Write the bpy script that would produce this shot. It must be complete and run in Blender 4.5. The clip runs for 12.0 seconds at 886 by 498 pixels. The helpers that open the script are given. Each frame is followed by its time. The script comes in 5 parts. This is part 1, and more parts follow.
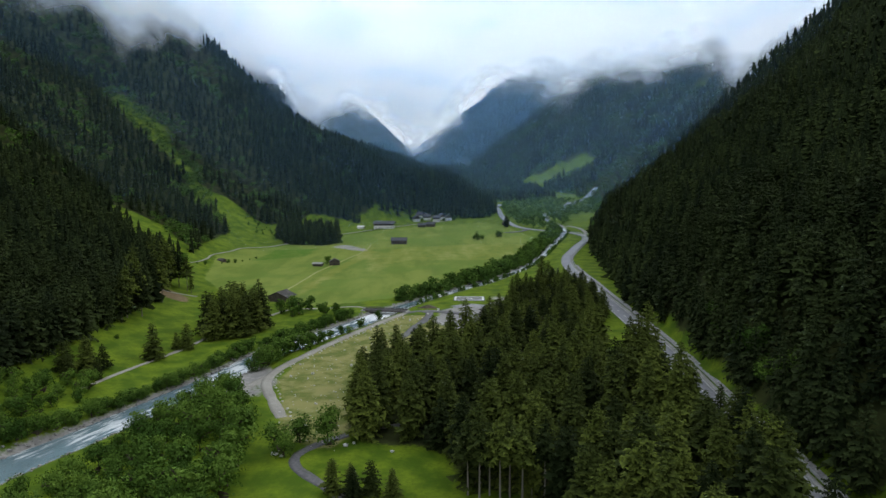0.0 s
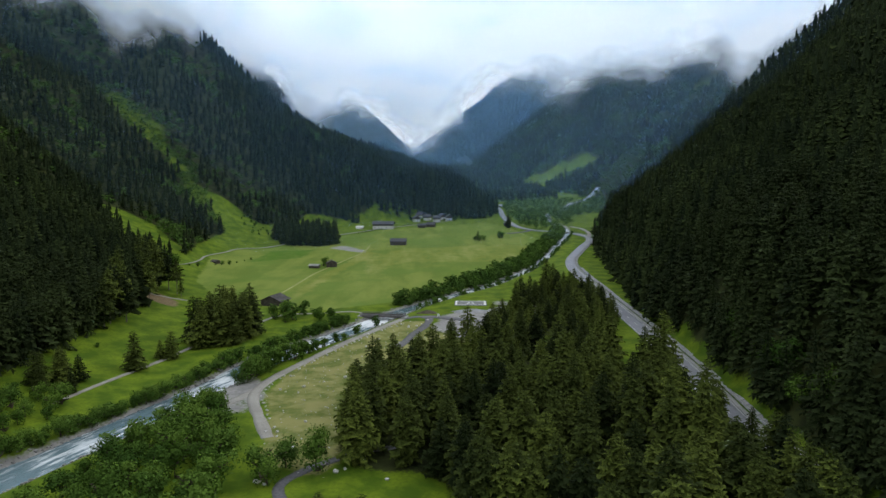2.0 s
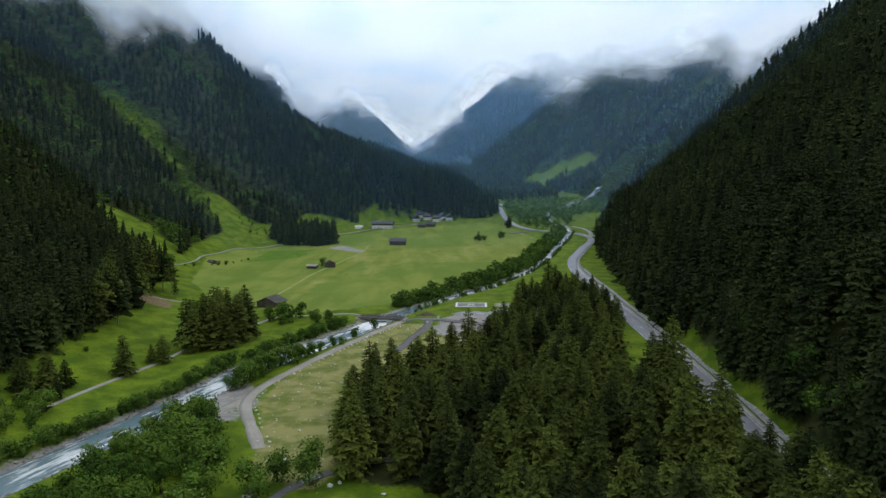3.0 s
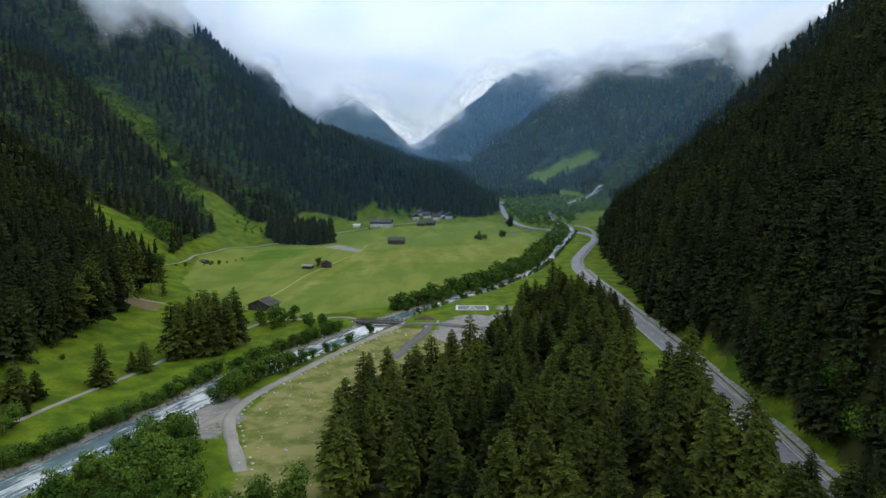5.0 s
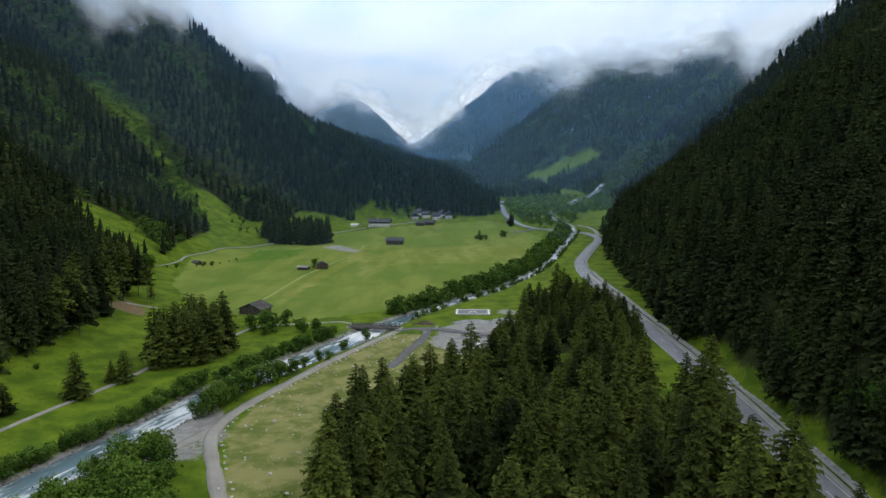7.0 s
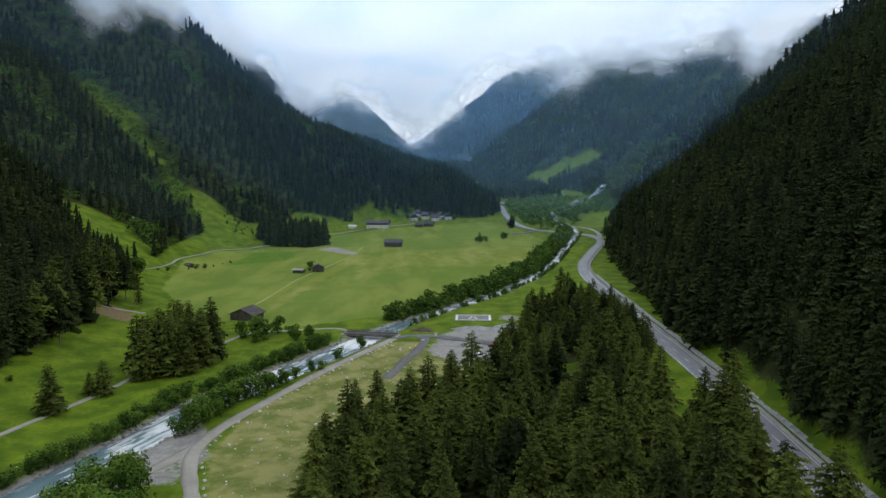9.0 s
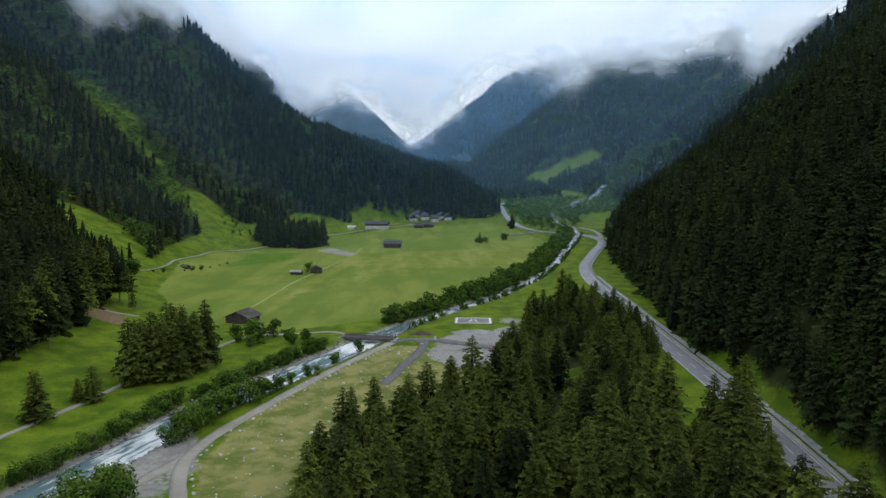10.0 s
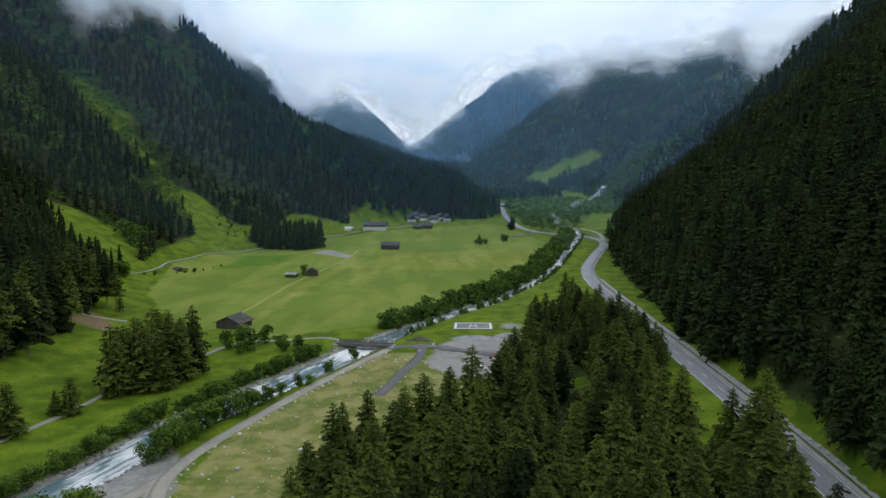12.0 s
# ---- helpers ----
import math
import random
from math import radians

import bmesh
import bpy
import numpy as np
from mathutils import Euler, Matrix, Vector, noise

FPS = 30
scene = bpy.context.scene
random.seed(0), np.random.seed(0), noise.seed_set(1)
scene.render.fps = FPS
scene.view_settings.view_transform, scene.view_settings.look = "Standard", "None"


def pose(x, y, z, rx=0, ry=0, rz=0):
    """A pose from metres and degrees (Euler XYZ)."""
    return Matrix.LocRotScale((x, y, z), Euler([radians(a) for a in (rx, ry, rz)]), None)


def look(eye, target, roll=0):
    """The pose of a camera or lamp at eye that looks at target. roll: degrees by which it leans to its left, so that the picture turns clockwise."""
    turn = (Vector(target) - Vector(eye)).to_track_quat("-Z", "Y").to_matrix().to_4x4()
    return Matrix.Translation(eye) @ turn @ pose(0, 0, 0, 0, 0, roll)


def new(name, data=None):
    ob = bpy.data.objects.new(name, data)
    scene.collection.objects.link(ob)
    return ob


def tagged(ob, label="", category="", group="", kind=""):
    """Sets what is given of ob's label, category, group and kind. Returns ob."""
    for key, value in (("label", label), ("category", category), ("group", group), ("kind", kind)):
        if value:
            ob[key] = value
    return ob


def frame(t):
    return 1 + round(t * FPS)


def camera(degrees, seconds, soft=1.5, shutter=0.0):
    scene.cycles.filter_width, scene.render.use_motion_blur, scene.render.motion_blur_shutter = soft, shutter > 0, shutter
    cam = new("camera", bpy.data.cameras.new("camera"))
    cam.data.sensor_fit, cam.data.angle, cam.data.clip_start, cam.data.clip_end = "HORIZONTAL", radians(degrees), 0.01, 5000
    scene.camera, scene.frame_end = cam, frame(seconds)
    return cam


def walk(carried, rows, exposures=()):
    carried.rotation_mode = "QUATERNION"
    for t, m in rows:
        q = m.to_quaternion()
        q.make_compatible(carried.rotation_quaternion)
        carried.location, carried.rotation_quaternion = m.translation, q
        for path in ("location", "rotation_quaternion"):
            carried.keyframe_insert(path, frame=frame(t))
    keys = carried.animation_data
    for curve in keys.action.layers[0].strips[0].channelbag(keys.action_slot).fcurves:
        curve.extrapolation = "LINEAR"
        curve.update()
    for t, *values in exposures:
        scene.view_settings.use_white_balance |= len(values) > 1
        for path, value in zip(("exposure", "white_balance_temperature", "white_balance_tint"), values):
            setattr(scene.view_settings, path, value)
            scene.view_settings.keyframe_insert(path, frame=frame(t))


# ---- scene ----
cam = camera(69.29, 12.0)
PATH = [
    (0, (-0.058, 0.995, 68.239), (0.457, 100.588, 59.247), -0.34),
    (0.5, (-0.053, 5.047, 68.312), (0.440, 104.639, 59.304), -0.30),
    (1, (-0.048, 9.123, 68.375), (0.429, 108.715, 59.360), -0.27),
    (1.5, (-0.043, 13.210, 68.429), (0.424, 112.800, 59.399), -0.24),
    (2, (-0.038, 17.294, 68.475), (0.424, 116.881, 59.412), -0.21),
    (2.5, (-0.032, 21.363, 68.512), (0.430, 120.946, 59.398), -0.18),
    (3, (-0.025, 25.407, 68.543), (0.441, 124.984, 59.359), -0.15),
    (3.5, (-0.015, 29.415, 68.567), (0.457, 128.984, 59.301), -0.13),
    (4, (-0.002, 33.377, 68.585), (0.478, 132.937, 59.229), -0.10),
    (4.5, (0.014, 37.286, 68.597), (0.505, 136.837, 59.152), -0.08),
    (5, (0.034, 41.133, 68.605), (0.537, 140.677, 59.078), -0.06),
    (5.5, (0.058, 44.912, 68.609), (0.575, 144.449, 59.012), -0.04),
    (6, (0.087, 48.617, 68.608), (0.618, 148.149, 58.960), -0.03),
    (6.5, (0.121, 52.244, 68.605), (0.667, 151.772, 58.925), -0.01),
    (7, (0.161, 55.787, 68.598), (0.723, 155.315, 58.909), 0.00),
    (7.5, (0.207, 59.245, 68.590), (0.785, 158.774, 58.910), 0.01),
    (8, (0.259, 62.615, 68.579), (0.854, 162.146, 58.927), 0.02),
    (8.5, (0.318, 65.896, 68.567), (0.931, 165.431, 58.955), 0.03),
    (9, (0.385, 69.087, 68.553), (1.015, 168.626, 58.988), 0.04),
    (9.5, (0.458, 72.188, 68.539), (1.108, 171.732, 59.022), 0.04),
    (10, (0.540, 75.202, 68.525), (1.210, 174.750, 59.051), 0.05),
    (10.5, (0.629, 78.130, 68.511), (1.322, 177.681, 59.070), 0.05),
    (11, (0.726, 80.976, 68.496), (1.444, 180.529, 59.079), 0.05),
    (11.5, (0.832, 83.743, 68.483), (1.577, 183.297, 59.079), 0.05),
    (12, (0.946, 86.437, 68.470), (1.722, 185.993, 59.080), 0.04),
]
walk(cam, [(t, look(eye, aim, roll)) for t, eye, aim, roll in PATH])

# ---------------------------------------------------------------- world and sun
world = bpy.data.worlds.new("overcast_world")
scene.world = world
scene.cycles.transparent_max_bounces = 24
world.use_nodes = True
wt = world.node_tree
wt.nodes.clear()
w_out = wt.nodes.new("ShaderNodeOutputWorld")
w_bg = wt.nodes.new("ShaderNodeBackground")
w_sky = wt.nodes.new("ShaderNodeTexSky")
w_sky.sky_type = "NISHITA"
w_sky.sun_disc = False
w_sky.sun_elevation = radians(39)
w_sky.sun_rotation = radians(63)
w_dim = wt.nodes.new("ShaderNodeVectorMath")
w_dim.operation = "SCALE"
w_dim.inputs["Scale"].default_value = 0.10
w_co = wt.nodes.new("ShaderNodeTexCoord")
w_map = wt.nodes.new("ShaderNodeMapping")
w_map.inputs["Scale"].default_value = (1.6, 1.6, 5.0)
w_n = wt.nodes.new("ShaderNodeTexNoise")
w_n.inputs["Scale"].default_value = 2.2
w_n.inputs["Detail"].default_value = 6
w_n.inputs["Roughness"].default_value = 0.5
w_r = wt.nodes.new("ShaderNodeValToRGB")
w_r.color_ramp.elements[0].position = 0.34
w_r.color_ramp.elements[0].color = (0.63, 0.725, 0.85, 1)
w_r.color_ramp.elements[1].position = 0.56
w_r.color_ramp.elements[1].color = (0.905, 0.935, 0.98, 1)
w_mix = wt.nodes.new("ShaderNodeMix")
w_mix.data_type = "RGBA"
w_mix.inputs[0].default_value = 0.93
wt.links.new(w_co.outputs["Generated"], w_map.inputs["Vector"])
wt.links.new(w_map.outputs[0], w_n.inputs["Vector"])
wt.links.new(w_n.outputs["Fac"], w_r.inputs[0])
wt.links.new(w_sky.outputs[0], w_dim.inputs[0])
wt.links.new(w_dim.outputs[0], w_mix.inputs[6])
wt.links.new(w_r.outputs[0], w_mix.inputs[7])
w_dir = wt.nodes.new("ShaderNodeVectorMath")
w_dir.operation = "DOT_PRODUCT"
w_dir.inputs[1].default_value = (-0.03, 0.968, 0.25)
w_glow = wt.nodes.new("ShaderNodeMapRange")
w_glow.interpolation_type = "SMOOTHSTEP"
for w_key, w_val in (("From Min", 0.90), ("From Max", 0.995), ("To Min", 0.93), ("To Max", 1.06)):
    w_glow.inputs[w_key].default_value = w_val
w_lit = wt.nodes.new("ShaderNodeVectorMath")
w_lit.operation = "SCALE"
wt.links.new(w_co.outputs["Generated"], w_dir.inputs[0])
wt.links.new(w_dir.outputs["Value"], w_glow.inputs["Value"])
wt.links.new(w_glow.outputs[0], w_lit.inputs["Scale"])
wt.links.new(w_mix.outputs[2], w_lit.inputs[0])
wt.links.new(w_lit.outputs[0], w_bg.inputs["Color"])
w_bg.inputs["Strength"].default_value = 1.18
wt.links.new(w_bg.outputs[0], w_out.inputs[0])

sun_data = bpy.data.lights.new("sun", "SUN")
sun_data.energy = 0.6
sun_data.angle = radians(25)
sun_data.color = (1.0, 0.96, 0.9)
sun = new("sun", sun_data)
sun.matrix_world = look((330, 170, 300), (0, 0, 0))


# ---------------------------------------------------------------- materials
def ramp_mix(nt, fac, a, b):
    m = nt.nodes.new("ShaderNodeMix")
    m.data_type = "RGBA"
    for sock, v in ((m.inputs[0], fac), (m.inputs[6], a), (m.inputs[7], b)):
        if isinstance(v, (tuple, list)):
            sock.default_value = (*v[:3], 1)
        elif isinstance(v, (int, float)):
            sock.default_value = v
        else:
            nt.links.new(v, sock)
    return m.outputs[2]


def noise_out(nt, scale, detail=4, rough=0.55, stretch=None, coord="Object", turn=0.0):
    co = nt.nodes.new("ShaderNodeTexCoord")
    n = nt.nodes.new("ShaderNodeTexNoise")
    n.inputs["Scale"].default_value = scale
    n.inputs["Detail"].default_value = detail
    n.inputs["Roughness"].default_value = rough
    if stretch:
        source = co.outputs[coord]
        for key, value in (("Rotation", (0, 0, radians(turn))), ("Scale", stretch)):
            mp = nt.nodes.new("ShaderNodeMapping")
            mp.inputs[key].default_value = value
            nt.links.new(source, mp.inputs["Vector"])
            source = mp.outputs[0]
        nt.links.new(source, n.inputs["Vector"])
    else:
        nt.links.new(co.outputs[coord], n.inputs["Vector"])
    return n.outputs["Fac"]


def step_between(nt, value, lo, hi):
    r = nt.nodes.new("ShaderNodeMapRange")
    r.interpolation_type = "SMOOTHSTEP"
    r.inputs["From Min"].default_value = lo
    r.inputs["From Max"].default_value = hi
    nt.links.new(value, r.inputs["Value"])
    return r.outputs[0]


def calc(nt, op, a, b=0.0):
    m = nt.nodes.new("ShaderNodeMath")
    m.operation = op
    for sock, v in zip(m.inputs, (a, b)):
        if isinstance(v, (int, float)):
            sock.default_value = v
        else:
            nt.links.new(v, sock)
    return m.outputs[0]


def attribute(nt, name):
    a = nt.nodes.new("ShaderNodeAttribute")
    a.attribute_name = name
    return a.outputs["Fac"]


def start_material(name, rough=0.8, specular=0.3):
    m = bpy.data.materials.new(name)
    m.use_nodes = True
    b = m.node_tree.nodes["Principled BSDF"]
    b.inputs["Roughness"].default_value = rough
    b.inputs["Specular IOR Level"].default_value = specular
    return m, m.node_tree, b


def add_bump(nt, b, height, strength, distance):
    bump = nt.nodes.new("ShaderNodeBump")
    bump.inputs["Strength"].default_value = strength
    bump.inputs["Distance"].default_value = distance
    nt.links.new(height, bump.inputs["Height"])
    nt.links.new(bump.outputs[0], b.inputs["Normal"])


def surface(name, dark, light, fine=2.0, coarse=0.15, rough=0.85, bump=0.4, depth=0.05, specular=0.3, stretch=None):
    """Two-scale mottled surface."""
    m, nt, b = start_material(name, rough, specular)
    f = noise_out(nt, fine, 5, 0.6, stretch)
    c = noise_out(nt, coarse, 3, 0.5)
    mixed = calc(nt, "ADD", calc(nt, "MULTIPLY", f, 0.6), calc(nt, "MULTIPLY", c, 0.4))
    col = ramp_mix(nt, step_between(nt, mixed, 0.36, 0.64), dark, light)
    nt.links.new(col, b.inputs["Base Color"])
    if bump:
        add_bump(nt, b, f, bump, depth)
    return m


def foliage(name, dark, light, tip, by_object, specular=0.05):
    """Leaf or needle mass: random tint for each tree; tip colour is new growth plus painted light."""
    m, nt, b = start_material(name, 0.75, specular)
    if by_object:
        rnd = nt.nodes.new("ShaderNodeObjectInfo").outputs["Random"]
    else:
        rnd = attribute(nt, "tint")
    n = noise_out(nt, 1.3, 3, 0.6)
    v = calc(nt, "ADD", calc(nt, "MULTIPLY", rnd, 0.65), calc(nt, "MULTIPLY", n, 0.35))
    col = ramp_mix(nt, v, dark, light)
    lit_growth = calc(nt, "MULTIPLY", attribute(nt, "tip"), calc(nt, "MAXIMUM", calc(nt, "SUBTRACT", calc(nt, "MULTIPLY", v, 1.55), 0.22), 0.04))
    col = ramp_mix(nt, lit_growth, col, tip)
    nt.links.new(col, b.inputs["Base Color"])
    return m


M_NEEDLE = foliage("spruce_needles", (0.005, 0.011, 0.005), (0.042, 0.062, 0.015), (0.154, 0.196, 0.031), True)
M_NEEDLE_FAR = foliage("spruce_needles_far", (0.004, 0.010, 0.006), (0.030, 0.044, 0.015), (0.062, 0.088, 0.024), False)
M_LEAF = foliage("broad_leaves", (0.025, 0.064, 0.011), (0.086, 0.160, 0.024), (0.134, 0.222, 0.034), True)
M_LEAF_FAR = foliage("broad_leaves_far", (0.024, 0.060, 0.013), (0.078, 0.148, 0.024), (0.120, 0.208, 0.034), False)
M_BARK = surface("bark", (0.045, 0.034, 0.026), (0.13, 0.105, 0.085), 6, 0.8, 0.95, 0.6, 0.03, 0.2, (1, 1, 0.25))
M_PALE_BARK = surface("pale_bark", (0.13, 0.115, 0.10), (0.34, 0.31, 0.28), 3, 0.4, 0.95, 0.4, 0.03, 0.2, (1, 1, 0.2))
M_ASPHALT = surface("asphalt", (0.19, 0.195, 0.215), (0.27, 0.275, 0.30), 1.2, 0.06, 0.5, 0.15, 0.01)
M_TRACK = surface("gravel_track", (0.25, 0.24, 0.21), (0.40, 0.385, 0.35), 3.5, 0.10, 0.95, 0.15, 0.02)
M_WORN = surface("worn_grass", (0.24, 0.27, 0.07), (0.34, 0.35, 0.14), 1.6, 0.12, 0.95, 0.3, 0.03)
M_TAR = surface("dark_tar", (0.10, 0.10, 0.108), (0.175, 0.175, 0.182), 1.2, 0.08, 0.8, 0.2, 0.02)
M_PAINT = surface("road_paint", (0.62, 0.63, 0.63), (0.82, 0.82, 0.81), 3, 0.3, 0.6, 0.0)
M_CONCRETE = surface("concrete", (0.24, 0.24, 0.235), (0.40, 0.40, 0.385), 2.5, 0.2, 0.9, 0.3, 0.02)
M_SLAB = surface("stone_slab", (0.20, 0.20, 0.205), (0.36, 0.36, 0.355), 2.0, 0.25, 0.9, 0.4, 0.04)
M_ROCK = surface("river_rock", (0.40, 0.39, 0.375), (0.80, 0.79, 0.76), 2.2, 0.5, 0.9, 0.6, 0.06)
M_BANK = surface("bank_rock", (0.13, 0.13, 0.125), (0.40, 0.39, 0.375), 2.2, 0.5, 0.9, 0.6, 0.06)
M_HEAP = surface("crushed_stone", (0.22, 0.225, 0.235), (0.40, 0.405, 0.41), 2.5, 0.3, 0.95, 0.6, 0.06)
M_EARTH = surface("bare_earth", (0.05, 0.042, 0.032), (0.13, 0.11, 0.08), 1.8, 0.3, 0.95, 0.5, 0.06)
M_PAD = surface("pad_surface", (0.15, 0.15, 0.16), (0.25, 0.25, 0.26), 2, 0.2, 0.85, 0.1, 0.01)
M_LOGS = surface("weathered_logs", (0.045, 0.039, 0.034), (0.125, 0.110, 0.096), 2.5, 0.4, 0.9, 0.5, 0.03, 0.2, (0.3, 0.3, 5))
M_SHINGLE = surface("shingle_roof", (0.045, 0.043, 0.044), (0.12, 0.115, 0.115), 3, 0.3, 0.9, 0.4, 0.03)
M_SLATE = surface("slate_roof", (0.05, 0.054, 0.064), (0.10, 0.105, 0.12), 3, 0.3, 0.7, 0.3, 0.02)
M_PLASTER = surface("white_plaster", (0.66, 0.65, 0.62), (0.82, 0.81, 0.79), 2, 0.2, 0.9, 0.1, 0.01)
M_STEEL = surface("galvanised_steel", (0.30, 0.31, 0.32), (0.45, 0.46, 0.47), 4, 0.4, 0.5, 0.0)
M_GIRDER = surface("weathered_girder", (0.075, 0.070, 0.068), (0.15, 0.14, 0.135), 2.5, 0.4, 0.8, 0.2, 0.02)
M_RUBBER = surface("tyre_rubber", (0.012, 0.012, 0.013), (0.03, 0.03, 0.03), 8, 1, 0.9, 0.0)
M_CARWHITE = surface("white_car_paint", (0.70, 0.70, 0.70), (0.80, 0.80, 0.80), 1, 0.3, 0.3, 0.0)
M_ORANGE = surface("orange_machine_paint", (0.50, 0.14, 0.03), (0.62, 0.20, 0.05), 1, 0.3, 0.45, 0.0)
M_GLASS, _nt, _b = start_material("window_glass", 0.08, 0.5)
_b.inputs["Base Color"].default_value = (0.02, 0.024, 0.028, 1)


def ground_material():
    m, nt, b = start_material("valley_ground", 0.95, 0.12)
    fine = noise_out(nt, 0.9, 6, 0.65)
    mid = noise_out(nt, 0.11, 5, 0.6)
    wide = noise_out(nt, 0.018, 4, 0.55)
    streak = noise_out(nt, 0.05, 4, 0.6, (1.0, 0.28, 1.0))
    grass = ramp_mix(nt, step_between(nt, mid, 0.35, 0.68), (0.064, 0.122, 0.007), (0.158, 0.232, 0.014))
    grass = ramp_mix(nt, calc(nt, "MULTIPLY", step_between(nt, fine, 0.42, 0.72), 0.6), grass, (0.062, 0.104, 0.010))
    hay = ramp_mix(nt, step_between(nt, streak, 0.36, 0.66), (0.128, 0.192, 0.028), (0.205, 0.258, 0.050))
    hay = ramp_mix(nt, calc(nt, "MULTIPLY", step_between(nt, wide, 0.45, 0.62), 0.7), hay, (0.120, 0.200, 0.028))
    hay = ramp_mix(nt, calc(nt, "MULTIPLY", step_between(nt, fine, 0.45, 0.8), 0.35), hay, (0.085, 0.125, 0.022))
    dry = ramp_mix(nt, step_between(nt, mid, 0.38, 0.62), (0.124, 0.157, 0.034), (0.264, 0.260, 0.094))
    dry = ramp_mix(nt, calc(nt, "MULTIPLY", step_between(nt, fine, 0.55, 0.70), 0.55), dry, (0.30, 0.29, 0.19))
    stony = ramp_mix(nt, step_between(nt, fine, 0.25, 0.75), (0.24, 0.235, 0.22), (0.37, 0.365, 0.35))
    stony = ramp_mix(nt, calc(nt, "MULTIPLY", step_between(nt, mid, 0.45, 0.68), 0.55), stony, (0.15, 0.15, 0.15))
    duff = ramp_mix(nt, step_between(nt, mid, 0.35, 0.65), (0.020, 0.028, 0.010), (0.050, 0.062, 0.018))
    earth = ramp_mix(nt, step_between(nt, fine, 0.35, 0.65), (0.15, 0.11, 0.06), (0.25, 0.19, 0.11))
    ragged = calc(nt, "MULTIPLY", calc(nt, "SUBTRACT", calc(nt, "ADD", calc(nt, "MULTIPLY", fine, 0.6), calc(nt, "MULTIPLY", mid, 0.6)), 0.6), 0.9)

    def laid(base, key, colour):
        f = step_between(nt, calc(nt, "ADD", attribute(nt, key), ragged), 0.38, 0.62)
        return ramp_mix(nt, f, base, colour)

    col = laid(grass, "hay", hay)
    col = laid(col, "lush", (0.075, 0.170, 0.014))
    col = laid(col, "straw", ramp_mix(nt, step_between(nt, streak, 0.38, 0.64), (0.185, 0.225, 0.036), (0.275, 0.295, 0.085)))
    col = laid(col, "dry", dry)
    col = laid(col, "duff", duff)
    col = laid(col, "earth", earth)
    col = laid(col, "stony", stony)
    nt.links.new(col, b.inputs["Base Color"])
    add_bump(nt, b, calc(nt, "ADD", fine, calc(nt, "MULTIPLY", mid, 1.2)), 0.3, 0.10)
    return m


def water_material():
    """Glacial water: pale blue-green, with foam drawn out along the flow."""
    m, nt, b = start_material("glacial_water", 0.12, 0.5)
    n1 = noise_out(nt, 0.75, 7, 0.66, (1.0, 0.15, 1.0), turn=19)
    n2 = noise_out(nt, 0.11, 3, 0.5, (1.0, 0.4, 1.0), turn=21)
    rapid = attribute(nt, "rapid")
    v = calc(nt, "ADD", calc(nt, "ADD", calc(nt, "MULTIPLY", n1, 0.85), calc(nt, "MULTIPLY", n2, 0.42)), calc(nt, "MULTIPLY", rapid, 0.34))
    foam = step_between(nt, v, 0.67, 0.94)
    deep = ramp_mix(nt, n2, (0.085, 0.150, 0.175), (0.190, 0.285, 0.320))
    nt.links.new(ramp_mix(nt, foam, deep, (0.80, 0.84, 0.86)), b.inputs["Base Color"])
    nt.links.new(calc(nt, "ADD", calc(nt, "MULTIPLY", foam, 0.6), 0.10), b.inputs["Roughness"])
    add_bump(nt, b, n1, 0.6, 0.4)
    return m


def mist_material(name, colour, gain, scale, torn):
    """Thin cloud: scatters light on both faces, opacity from the drift and its grain."""
    m = bpy.data.materials.new(name)
    m.use_nodes = True
    nt = m.node_tree
    nt.nodes.clear()
    out = nt.nodes.new("ShaderNodeOutputMaterial")
    dif = nt.nodes.new("ShaderNodeBsdfDiffuse")
    tra = nt.nodes.new("ShaderNodeBsdfTranslucent")
    clear = nt.nodes.new("ShaderNodeBsdfTransparent")
    both = nt.nodes.new("ShaderNodeAddShader")
    mix = nt.nodes.new("ShaderNodeMixShader")
    dif.inputs[0].default_value = (*colour, 1)
    tra.inputs[0].default_value = (*colour, 1)
    if torn:
        billow = step_between(nt, noise_out(nt, 0.0042, 5, 0.55, (1, 1, 2.4)), 0.36, 0.62)
        hue = ramp_mix(nt, billow, tuple(c * k for c, k in zip(colour, (0.74, 0.80, 0.87))), colour)
        nt.links.new(hue, dif.inputs[0])
        nt.links.new(hue, tra.inputs[0])
    d = attribute(nt, "drift")
    if torn:
        n = noise_out(nt, scale, 5, 0.55, (1, 1, 1.7))
        d = step_between(nt, calc(nt, "ADD", d, calc(nt, "MULTIPLY", calc(nt, "SUBTRACT", n, 0.5), torn)), 0.1, 1.05)
    d = calc(nt, "MULTIPLY", d, gain)
    nt.links.new(dif.outputs[0], both.inputs[0])
    nt.links.new(tra.outputs[0], both.inputs[1])
    nt.links.new(d, mix.inputs[0])
    nt.links.new(clear.outputs[0], mix.inputs[1])
    nt.links.new(both.outputs[0], mix.inputs[2])
    nt.links.new(mix.outputs[0], out.inputs[0])
    return m


M_GROUND = ground_material()
M_WATER = water_material()
M_MIST = mist_material("cloud_mist", (0.925, 0.94, 0.96), 0.80, 0.0075, 1.5)
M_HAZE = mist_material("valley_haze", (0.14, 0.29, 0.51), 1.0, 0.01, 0)


